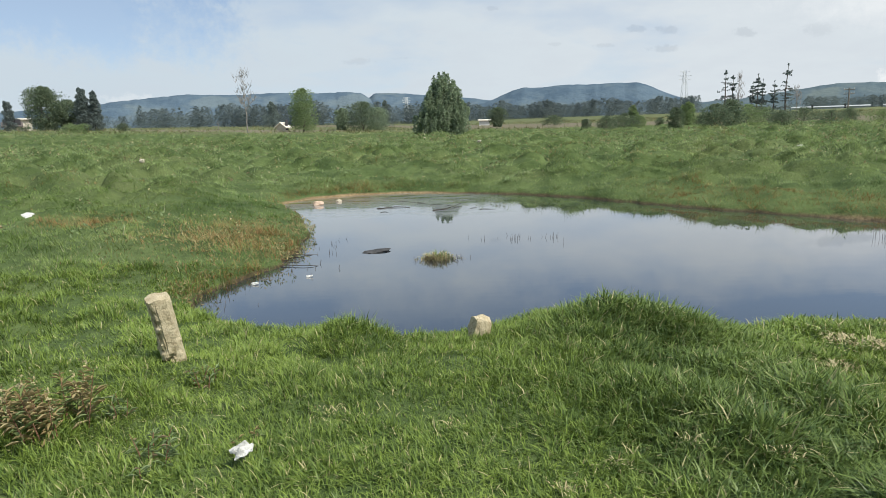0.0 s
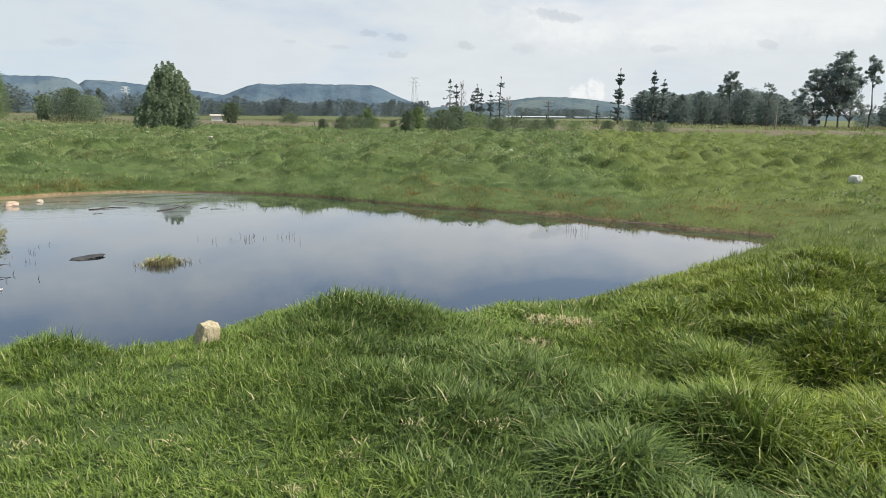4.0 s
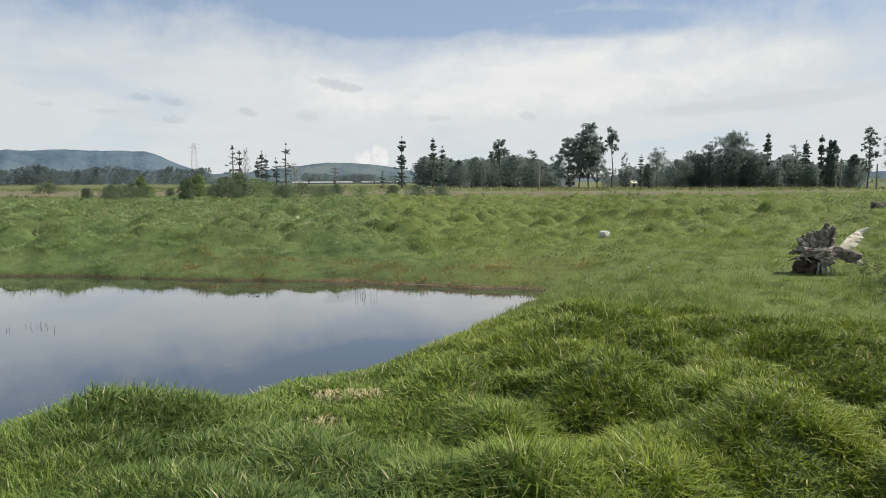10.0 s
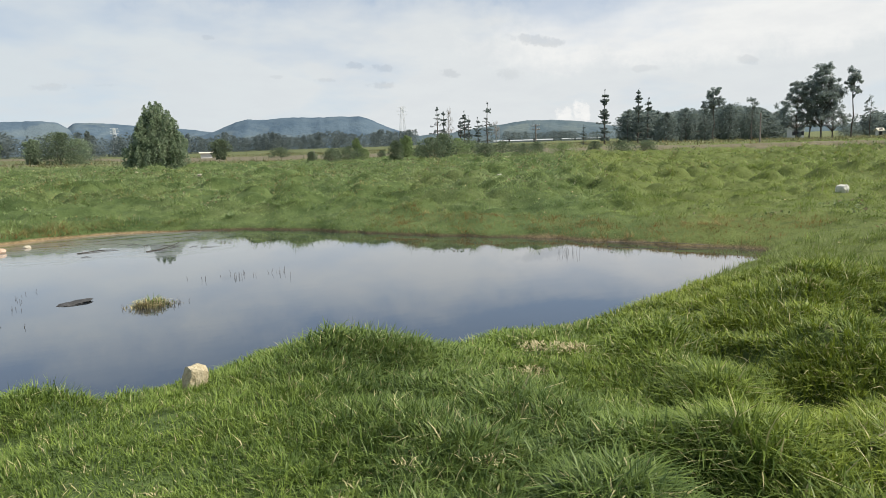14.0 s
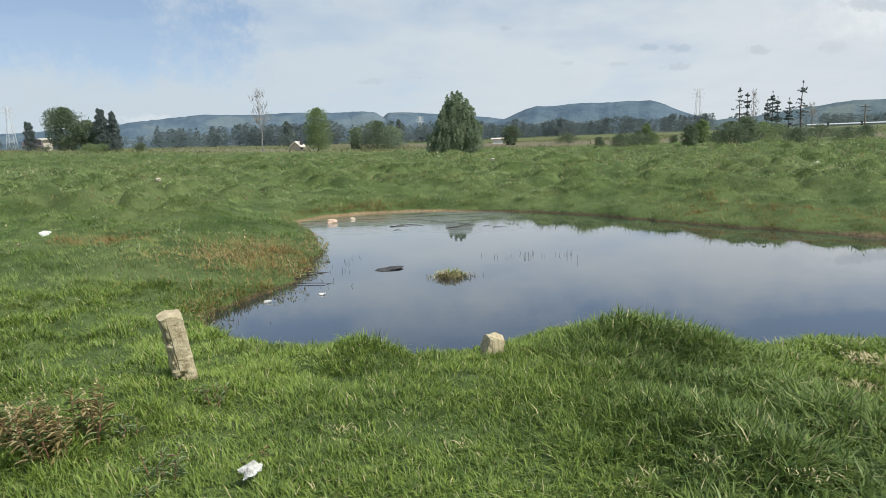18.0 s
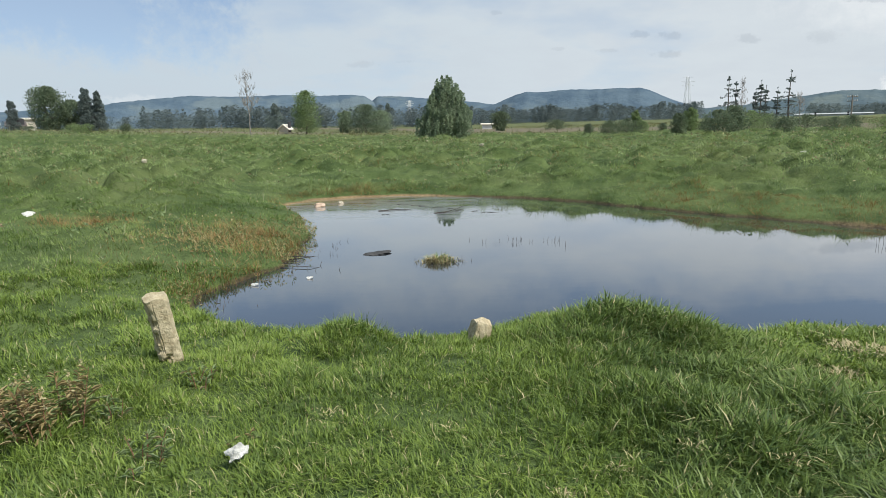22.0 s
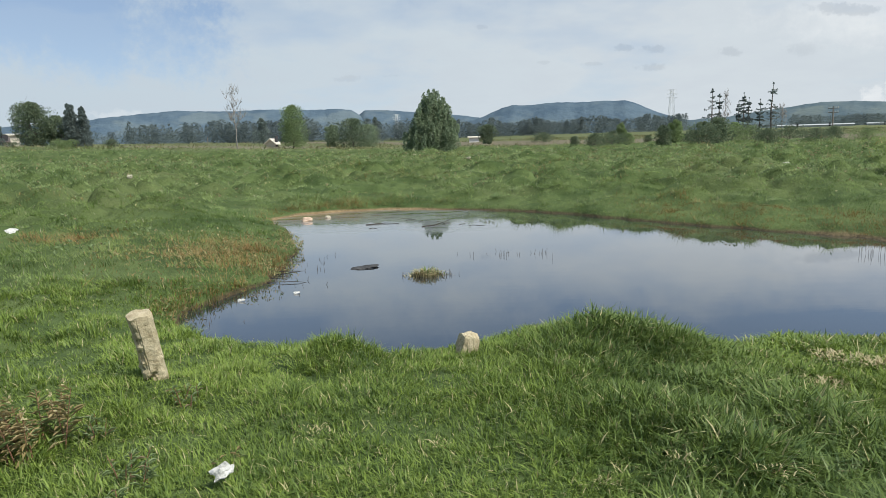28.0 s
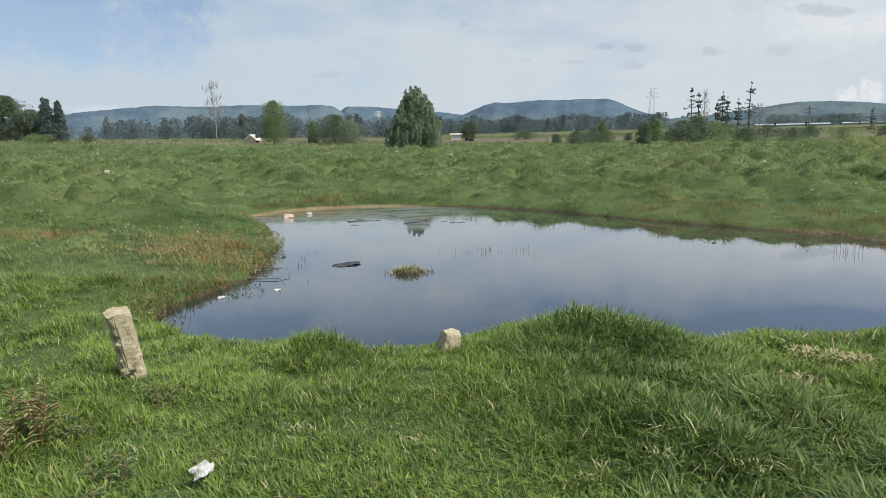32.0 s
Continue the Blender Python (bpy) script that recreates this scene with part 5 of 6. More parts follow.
crumpled("plastic_scrap", "crumpled white plastic scrap lying in grass", (-1.07, 2.95, level(-1.07, 2.95) + 0.05), (0.048, 0.030, 0.075), 303, 35)
crumpled("plastic_bag", "torn white plastic bag lying on pasture", (-7.86, 12.39, level(-7.86, 12.39) + 0.06), (0.11, 0.055, 0.08), 304, 70)


def stone(label, az, dist, size, mat, seed, name="stone", lift=0.25, square=0.4):
    rng = np.random.default_rng(seed)
    x, y = bearing(az, dist)
    ob = put(name, lump_mesh(name, size, mat, rng, 0.16, 3, square), None, label, "stone")
    tilted(ob, (x, y, level(x, y) + size[2] * lift), rng.uniform(-12, 12), rng.uniform(-12, 12), rng.uniform(0, 360))


stone("pale pointed stone in the pasture", 28.25, 29.5, (0.15, 0.12, 0.2), STONE_WHITE, 311)
stone("pale block of stone lying in the pasture", 54.3, 20.0, (0.15, 0.11, 0.13), STONE_WHITE, 312, lift=0.6, square=0.55)
stone("pale flat stone in the pasture", 3.3, 41, (0.2, 0.14, 0.1), STONE_PALE, 313)
stone("small white stone in the pasture", -24.2, 27.5, (0.12, 0.09, 0.07), STONE_PALE, 314)
stone("small pale stone in the pasture", -1.4, 52, (0.13, 0.1, 0.1), STONE_PALE, 315)
for k, (x, y, sx_, sy_, sz_, text) in enumerate([(-3.5, 18.35, 0.15, 0.09, 0.085, "pinkish ochre stone lying in shallow water"), (-3.05, 19.1, 0.08, 0.06, 0.05, "small pale stone in shallow water")]):
    ob = put("stone", lump_mesh("stone", (sx_, sy_, sz_), STONE_ORANGE if k == 0 else STONE_PALE, np.random.default_rng(320 + k), 0.25, 3, 0.2), None, text, "stone")
    tilted(ob, (x, y, sz_ * 0.35), 0, 0, 10)


def weed(name, label, x, y, tall, stems, seed, mat, spread=0.16, leaf=0.05, seedheads=0, broad=0.12):
    """A broad-leaved weed: upright stems, each with drooping leaves, some with a seed head."""
    rng = np.random.default_rng(seed)
    ob = thing(name, label, "plant", (x, y, level(x, y) - 0.01))
    for k in range(stems):
        th, lean = rng.uniform(0, 6.28), rng.uniform(0.1, 0.75)
        h = tall * rng.uniform(0.55, 1.1)
        root = np.array([rng.normal(0, spread * 0.55), rng.normal(0, spread * 0.55), 0])
        tip = root + np.array([np.cos(th) * lean * h * 0.6, np.sin(th) * lean * h * 0.6, h])
        mid = (root + tip) / 2 + np.array([0, 0, 0.05 * h])
        v, t = tube([root, mid, tip], [0.004, 0.003, 0.0015], 5, cap=False)
        stem = put("stem", mesh_of("stem", v, t, STEM_RED), ob)
        lv, lt, base = [], [], 0
        for _ in range(int(26 * tall / 0.3)):
            s = rng.uniform(0.15, 0.98)
            p = root + (tip - root) * s
            a = rng.uniform(0, 6.28)
            ln = leaf * rng.uniform(0.6, 1.5) * (1.2 - 0.5 * s)
            d = np.array([np.cos(a), np.sin(a), rng.uniform(-0.1, 0.9)])
            e = np.array([-np.sin(a), np.cos(a), 0]) * ln * broad
            q, r = p + d * ln * 0.5 + np.array([0, 0, 0.006]), p + d * ln - np.array([0, 0, ln * 0.2])
            lv += [p, q + e, r, q - e]
            lt += [[base, base + 1, base + 2], [base, base + 2, base + 3]]
            base += 4
        put("leaves", mesh_of("leaves", np.array(lv), np.array(lt), mat), stem, kind="stuff")
        if k < seedheads:
            u = rng.uniform(0.75, 1.25, 26)[:, None]
            v, t = scatter_leaves(root + (tip - root) * u + rng.normal(0, 0.008, (26, 3)), 0.012, rng, 0.4, 1.4)
            put("seed_head", mesh_of("seed_head", v, t, STRAW), stem, "pale seed head", kind="stuff")
    return ob


weed("weed", "reddish-brown broad-leaved dock weed in grass", -2.28, 3.40, 0.34, 20, 331, RUST, 0.19, 0.070, 9)
weed("weed", "reddish-brown leafy weed beside a larger one", -2.58, 3.55, 0.28, 9, 332, RUST, 0.16, 0.060, 4)
weed("weed", "low dark weed with small leaves in grass", -1.58, 3.02, 0.15, 9, 333, WEED_GREEN, 0.15, 0.050)
weed("weed", "small brown weed in grass", -1.10, 3.22, 0.11, 4, 334, RUST, 0.07, 0.045)
weed("weed", "small dark weed at the foot of a stone post", -1.72, 4.16, 0.13, 6, 335, WEED_GREEN, 0.14, 0.05)
weed("weed", "low green-brown weed in grass", -1.95, 3.62, 0.14, 5, 336, WEED_GREEN, 0.12, 0.05)
for k, (a, d, tall) in enumerate([(75.3, 12.6, 0.36), (76.2, 13.1, 0.48), (77.2, 12.5, 0.46), (78.4, 13.0, 0.52), (79.4, 12.3, 0.50), (76.6, 11.9, 0.32), (80.4, 12.8, 0.48), (78.6, 11.8, 0.34)]):
    weed("weed", "coarse leafy weed with brown seed stalks", *bearing(a, d), tall, 12, 450 + k, WEED_GREEN, 0.40, 0.085, 5, 0.10)


def clump(name, label, category, x, y, z, count, radius, tall, mat, seed, width=0.006, lean=0.7, kind="", flat=1.0):
    """A separate tuft of blades."""
    rng = np.random.default_rng(seed)
    off = rng.normal(0, radius, (2, count))
    off[1] *= flat
    h = tall * rng.uniform(0.4, 1.2, count) * np.exp(-(np.hypot(*off) / (2.2 * radius)) ** 2)
    th = np.arctan2(off[1], off[0]) + rng.normal(0, 0.8, count)
    d = np.stack([np.cos(th), np.sin(th), np.zeros(count)], 1)
    s = np.stack([-np.sin(th), np.cos(th), np.zeros(count)], 1) * width * rng.uniform(0.5, 1.3, count)[:, None]
    p = np.stack([off[0], off[1], np.zeros(count)], 1)
    k = lean * rng.uniform(0.2, 1.5, count)[:, None]
    hh = h[:, None]
    mid = p + np.array([0, 0, 0.6]) * hh + d * hh * k * 0.35
    tip = p + np.array([0, 0, 1.0]) * hh * (1 - 0.35 * np.minimum(k, 1.4)) + d * hh * k
    verts = np.stack([p - s / 2, p + s / 2, mid + s / 2, mid - s / 2, tip], 1).reshape(-1, 3)
    i = np.arange(count)[:, None] * 5
    me = mesh_of(name, verts, [i + np.array([0, 1, 2, 3]), i + np.array([3, 2, 4])], mat)
    return put(name, me, None, label, category, kind=kind, at=(x, y, z))


for k, (x, y, n, rad) in enumerate([(2.60, 4.25, 150, 0.09), (2.95, 4.72, 170, 0.10), (3.18, 4.55, 120, 0.07), (0.70, 2.86, 60, 0.05), (1.09, 2.93, 110, 0.08), (0.42, 2.62, 90, 0.05), (-0.72, 3.45, 110, 0.10), (-0.05, 3.30, 80, 0.06), (1.45, 2.75, 90, 0.07), (3.65, 5.35, 60, 0.06)]):
    clump("straw_tuft", "flattened tuft of pale dead straw in green grass", "grass", x, y, level(x, y) + 0.72 * float(turf(np.array([x]), np.array([y]))[0]), n if k < 3 else n // 3, rad * (1.2 if k < 3 else 0.6), 0.045 if k < 3 else 0.03, STRAW, 340 + k, 0.008 if k < 3 else 0.005, 1.9, kind="stuff")

# ------------------------------------------------------------------ things in the pond
slab = put("rock_slab", lump_mesh("rock_slab", (0.24, 0.11, 0.035), SLAB_ROCK, np.random.default_rng(351), 0.3, 3, 0.1), None, "low dark wet rock breaking the pond's surface", "rock")
tilted(slab, (-1.2, 10.85, 0.0), 3, -2, 25)
clump("sedge_island", "small island of yellowish sedge in the pond", "plant", -0.16, 10.1, -0.02, 220, 0.13, 0.19, MEADOW, 352, 0.008, 0.6, kind="stuff", flat=0.6)
clump("sedge_island", "dry straw at the foot of a sedge tuft", "plant", -0.16, 10.05, -0.02, 520, 0.15, 0.17, STRAW, 353, 0.008, 0.9, kind="stuff", flat=0.6)


def reeds(label, places, seed, tall=0.14, mat=None):
    rng = np.random.default_rng(seed)
    parts = []
    for x, y in places:
        h = tall * rng.uniform(0.4, 1.2)
        parts.append(tube([(x, y, -0.05), (x + rng.normal(0, 0.02), y, h)], [0.0035, 0.002], 4))
    v, t = join(parts)
    put("reed_stems", mesh_of("reed_stems", v, t, mat or BARK), None, label, "reeds", kind="stuff")


rng = np.random.default_rng(354)
reeds("thin dark reed stems standing in a row in the pond", [(rng.uniform(0.3, 2.2), rng.normal(11.9, 0.25)) for _ in range(14)] + [(rng.normal(1.25, 0.15), rng.normal(11.75, 0.2)) for _ in range(10)], 355, 0.085)
reeds("thin dark reed stems in open water", [(rng.normal(7.24, 0.10), rng.normal(10.75, 0.08)) for _ in range(13)], 356, 0.16)
reeds("short reed stems round a sedge island", [(rng.uniform(-0.55, 0.35), rng.normal(10.05, 0.1)) for _ in range(22)], 357, 0.08)
reeds("short dead stems along the weedy bank", [(rng.uniform(-2.55, -1.75), rng.uniform(9.0, 12.6)) for _ in range(22)], 358, 0.045)
reeds("short dead stems in the shallow corner", [(rng.uniform(-2.9, -2.3), rng.uniform(7.2, 8.8)) for _ in range(12)], 359, 0.05)


def stick(label, pts, r, mat, seed):
    rng = np.random.default_rng(seed)
    pts = np.array(pts, float)
    s = np.linspace(0, 1, 8)
    line = np.stack([np.interp(s, np.linspace(0, 1, len(pts)), pts[:, c]) for c in range(3)], 1) + rng.normal(0, r * 0.8, (8, 3)) * np.array([1, 1, 0.3])
    v, t = tube(line, r * (1.1 - 0.6 * s), 6, 0.12, rng)
    put("dead_branch", mesh_of("dead_branch", v, t, mat), None, label, "branch")


stick("dark wet branch floating near the bank", [(-2.7, 9.85, 0.01), (-2.1, 9.75, 0.02), (-1.95, 9.8, 0.0)], 0.006, CHARRED, 361)
stick("dark wet branch floating beside another", [(-2.7, 10.25, 0.01), (-2.35, 10.2, 0.02)], 0.005, CHARRED, 362)
stick("dark half-sunk branch at the weedy bank", [(-2.6, 10.6, 0.03), (-2.15, 10.75, 0.0)], 0.008, CHARRED, 363)
stick("dark twig standing out of the water", [(-1.98, 9.92, -0.05), (-1.95, 9.95, 0.06)], 0.005, CHARRED, 364)
stick("dark branch floating in scum", [(-1.75, 17.0, 0.01), (-1.2, 17.25, 0.02), (-0.9, 17.15, 0.0)], 0.012, CHARRED, 365)
stick("dark curved branch floating in scum", [(-0.3, 16.3, 0.01), (0.1, 16.6, 0.02), (0.45, 17.4, 0.05)], 0.013, CHARRED, 366)
for k in range(9):
    bx, by = -1.6 + 2.6 * ((k * 0.618) % 1), 16.2 + 2.6 * ((k * 0.377) % 1)
    stick("small dark rotting twigs floating in scum", [(bx, by, 0.004), (bx + 0.1, by + 0.12, 0.010), (bx + 0.2 + 0.1 * (k % 3), by + 0.06 * (k % 4), 0.0)], 0.006, CHARRED, 430 + k)
stick("small twig in the pond", [(-1.62, 9.55, -0.05), (-1.61, 9.55, 0.05)], 0.005, CHARRED, 367)
stick("dark branch lying along the muddy far bank", [(8.6, 11.3, 0.05), (9.3, 10.5, 0.07), (9.9, 9.75, 0.05)], 0.007, POLE_WOOD, 368)
for k in range(6):
    bx, by = 8.75 + 0.24 * k, 12.75 - 0.40 * k
    clod = put("mud_clod", lump_mesh("mud_clod", (0.09 + 0.07 * (k % 3), 0.06, 0.022 + 0.01 * (k % 2)), MUD, np.random.default_rng(440 + k), 0.45, 3, 0.1), None, "low brown clod of mud at the pond's edge", "mud")
    tilted(clod, (bx + 0.1 * (k % 2), by, 0.02), 0, 0, -58 + 9 * (k % 4))
for k, (x, y, s) in enumerate([(-2.61, 8.64, 0.045), (-1.95, 9.02, 0.04)]):
    crumpled("litter_scrap", "small pale scrap floating on the pond", (x, y, 0.004), (s, s * 0.5, s * 0.5), 370 + k, 15 * k)

# ------------------------------------------------------------------ uprooted stump and log


def build_stump():
    rng = np.random.default_rng(381)
    x, y = 13.32, 4.62
    g = level(x, y)
    ob = thing("tree_stump", "uprooted grey tree stump with tangled roots and a bleached split trunk", "tree stump", (x, y, g))
    # local axes: right across the view, away from it, up
    right, away = np.array([math.cos(radians(70)), -math.sin(radians(70)), 0]), np.array([math.sin(radians(70)), math.cos(radians(70)), 0])

    def at(a, b, c):
        return (right * a + away * b + np.array([0, 0, c])) * 0.74

    def mass(name, label, centre, radii, mat, rough, sub=4):
        me = lump_mesh(name, radii, mat, rng, rough, sub, 0.25)
        put(name, me, ob, label).matrix_basis = pose(*at(*centre), 0, 0, -70)

    mass("root_mass", "rotten red-brown underside", (-0.40, 0.05, 0.20), (0.23, 0.22, 0.25), ROOT_BROWN, 0.5)
    mass("root_plate", "dark upright root plate", (-0.24, 0.12, 0.74), (0.21, 0.13, 0.22), ROOT_DARK, 0.7, 5)

    def root(points, r0, r1, mat, label="", wob=0.2):
        p = [at(*q) for q in points]
        u = np.linspace(0, 1, 10)[:, None]
        line = (1 - u) ** 2 * p[0] + 2 * u * (1 - u) * p[1] + u * u * p[2] + rng.normal(0, r0 * 0.12, (10, 3))
        v, t = tube(line, r0 + (r1 - r0) * u[:, 0], 11, wob, rng)
        put("root", mesh_of("root", v, t, mat, flat=True), ob, label)

    # ragged upright roots of the plate
    for k in range(22):
        a0 = rng.uniform(-0.50, 0.04)
        lean = (a0 + 0.22) * rng.uniform(0.2, 0.9) + rng.normal(0, 0.06)
        top = 1.12 - 0.55 * abs(a0 + 0.10) + rng.uniform(-0.20, 0.06)
        r = rng.uniform(0.025, 0.075)
        dep = rng.uniform(-0.10, 0.16)
        root([(a0, dep, 0.52), (a0 + lean * 0.2, dep - 0.04, 0.8), (a0 + lean, dep + rng.normal(0, 0.05), top)], r, r * 0.25, (ROOT_DARK, ROOT_WOOD, ROOT_BROWN, ROOT_WOOD)[k % 4], "", 0.3)
    root([(-0.10, 0.06, 0.60), (-0.08, 0.03, 0.95), (-0.05, 0.05, 1.27)], 0.11, 0.035, ROOT_DARK, "", 0.25)
    root([(0.0, 0.04, 0.62), (0.02, 0.02, 0.92), (0.10, 0.04, 1.18)], 0.09, 0.03, ROOT_DARK, "", 0.25)
    root([(0.06, 0.0, 0.78), (0.15, -0.06, 0.98), (0.11, -0.06, 0.74)], 0.022, 0.014, ROOT_WOOD, "thin curved root")
    root([(-0.50, -0.05, 0.56), (-0.68, -0.08, 0.58), (-0.84, -0.10, 0.46)], 0.075, 0.018, ROOT_DARK)
    # broken pale slabs across the middle
    for centre, radii, tilt in (((-0.42, -0.16, 0.55), (0.17, 0.09, 0.06), 14), ((-0.14, -0.20, 0.53), (0.17, 0.10, 0.07), -12), ((-0.06, -0.24, 0.38), (0.13, 0.09, 0.055), 18), ((0.0, -0.22, 0.28), (0.08, 0.07, 0.035), -20)):
        me = lump_mesh("broken_slab", radii, ROOT_WOOD, rng, 0.75, 4, 0.3)
        put("broken_slab", me, ob, "bleached broken root slab").matrix_basis = pose(*at(*centre), 0, tilt, -70)
    for k in range(22):
        hub = np.array([rng.uniform(-0.70, 0.12), -0.24 + rng.normal(0, 0.03), rng.uniform(0.36, 0.62)])
        reach = rng.uniform(0.06, 0.20) * (1 if k % 2 else -1)
        tip = hub + np.array([reach, rng.uniform(-0.14, -0.02), rng.normal(-0.02, 0.05)])
        wide = rng.uniform(0.012, 0.032)
        v, t = tube([at(*hub), at(*((hub + tip) / 2 + rng.normal(0, 0.012, 3))), at(*tip)], [wide, wide * 0.8, 0.005], 5, 0.35, rng)
        put("splinter", mesh_of("splinter", v, t, ROOT_BROWN if k % 4 == 0 else ROOT_WOOD), ob)
    # the dark log to one side, pale at its broken end
    root([(-0.05, 0.02, 0.52), (0.30, 0.0, 0.52), (0.62, -0.04, 0.46)], 0.14, 0.085, ROOT_DARK, "", 0.1)
    root([(0.40, -0.08, 0.40), (0.55, -0.10, 0.38), (0.70, -0.12, 0.29)], 0.055, 0.035, ROOT_DARK)
    root([(0.60, -0.11, 0.35), (0.65, -0.12, 0.32), (0.71, -0.13, 0.28)], 0.045, 0.04, SPLIT_WOOD, "pale broken end")
    for a0, a1, r in ((-0.18, -0.24, 0.030), (-0.10, -0.08, 0.034), (-0.05, 0.03, 0.026), (-0.30, -0.34, 0.05), (0.05, 0.14, 0.02)):
        root([(a0, -0.24, 0.30), (a0, -0.32, 0.14), (a1, -0.34, -0.03)], r, r * 0.5, ROOT_WOOD if r < 0.04 else ROOT_BROWN)
    # the split trunk: a bleached ragged plank rising away from the roots
    u = np.linspace(0, 1, 14)
    lx, lz = np.interp(u, [0, 0.4, 0.8, 1], [0.20, 0.42, 0.66, 0.86]), np.interp(u, [0, 0.4, 0.8, 1], [0.62, 0.90, 1.08, 1.14])
    rx, rz = np.interp(u, [0, 0.4, 0.8, 1], [0.36, 0.62, 0.78, 0.88]), np.interp(u, [0, 0.4, 0.8, 1], [0.52, 0.68, 0.90, 1.08])
    verts = []
    for k in range(14):
        j1, j2 = rng.normal(0, 0.010), rng.normal(0, 0.035)
        for f, dep in ((0.0, 0.0), (0.3, -0.045), (0.62, -0.04), (1.0, 0.0), (0.8, 0.05), (0.2, 0.05)):
            px, pz = lx[k] + (rx[k] - lx[k]) * f, lz[k] + (rz[k] - lz[k]) * f
            px += j1 if f < 0.1 else (j2 if f > 0.9 else 0)
            verts.append(at(px, 0.08 + 0.80 * u[k] + dep + 0.12 * f + rng.normal(0, 0.006), pz + (0.4 * j2 if f > 0.9 else 0)))
    n = 6
    i, j = np.meshgrid(np.arange(13), np.arange(n), indexing="ij")
    a, b = i * n + j, i * n + (j + 1) % n
    quads = np.stack([a, a + n, b + n, b], -1).reshape(-1, 4)
    caps = np.array([[0, 1, 2], [0, 2, 3], [0, 3, 4], [0, 4, 5]])
    put("split_trunk", mesh_of("split_trunk", np.array(verts), [quads, np.concatenate([caps, caps[:, ::-1] + 13 * n])], SPLIT_WOOD), ob, "bleached split trunk")


build_stump()


def build_log():
    rng = np.random.default_rng(391)
    x0, y0 = bearing(73.3, 37)
    x1, y1 = bearing(76.1, 38)
    s = np.linspace(0, 1, 12)[:, None]
    line = np.array([x0, y0, 1.17]) * (1 - s) + np.array([x1, y1, 1.22]) * s + rng.normal(0, 0.03, (12, 3))
    ob = thing("fallen_log", "dark fallen log lying in the pasture", "log", (0, 0, 0))
    v, t = tube(line, 0.20 - 0.09 * s[:, 0], 10, 0.2, rng)
    put("log", mesh_of("log", v, t, CHARRED, flat=False), ob)
    v, t = tube([line[3], line[3] + np.array([0.3, -0.3, 0.3]), line[3] + np.array([0.9, -0.5, 0.42])], [0.13, 0.09, 0.04], 7, 0.15, rng)
    put("branch_stub", mesh_of("branch_stub", v, t, CHARRED, flat=False), ob)


build_log()


def build_pole(label, az, dist, el_top, r=0.11, arms=1, lean=0.0, name="utility_pole"):
    x, y = bearing(az, dist)
    g = level(x, y)
    h = 2 + dist * math.tan(radians(el_top)) - g
    ob = thing(name, label, "pole", (x, y, g - 0.1), -az)
    v, t = tube([(0, 0, 0), (lean * h / 2, 0, h / 2), (lean * h, 0, h + 0.1)], [r, r * 0.85, r * 0.7], 8)
    put("shaft", mesh_of("shaft", v, t, POLE_WOOD), ob)
    for k in range(arms):
        z = h - 0.25 - 0.8 * k
        v, t = tube([(-0.9, 0, z), (0.9, 0, z)], [0.07, 0.07], 4)
        put("crossarm", mesh_of("crossarm", v, t, POLE_WOOD), ob)
        for q in (-0.8, -0.4, 0.4, 0.8):
            v, t = tube([(q, 0, z + 0.05), (q, 0, z + 0.3)], [0.05, 0.06], 6)
            put("insulator", mesh_of("insulator", v, t, WALL_WHITE), ob)


build_pole("wooden utility pole with a crossarm", 31.2, 150, 2.15, 0.16, 2)
build_pole("thin bare wooden pole in the pasture", 48.6, 105, 2.25, 0.12, 0)
build_pole("thin wooden pole before dark cypresses", 71.2, 150, 2.2, 0.16, 0)
build_pole("thin wooden pole beside a sparse gum", 73.45, 140, 1.75, 0.15, 0)
build_pole("weathered wooden fence post leaning in the pasture", 75.95, 39.5, 0.28, 0.12, 0, 0.12, "fence_post")
build_pole("small wooden fence post in the pasture", 12.4, 100, 0.55, 0.10, 0, 0.0, "fence_post")
build_pole("pale fence post at the pasture's edge", -18.2, 140, 1.15, 0.07, 0, 0.0, "fence_post")


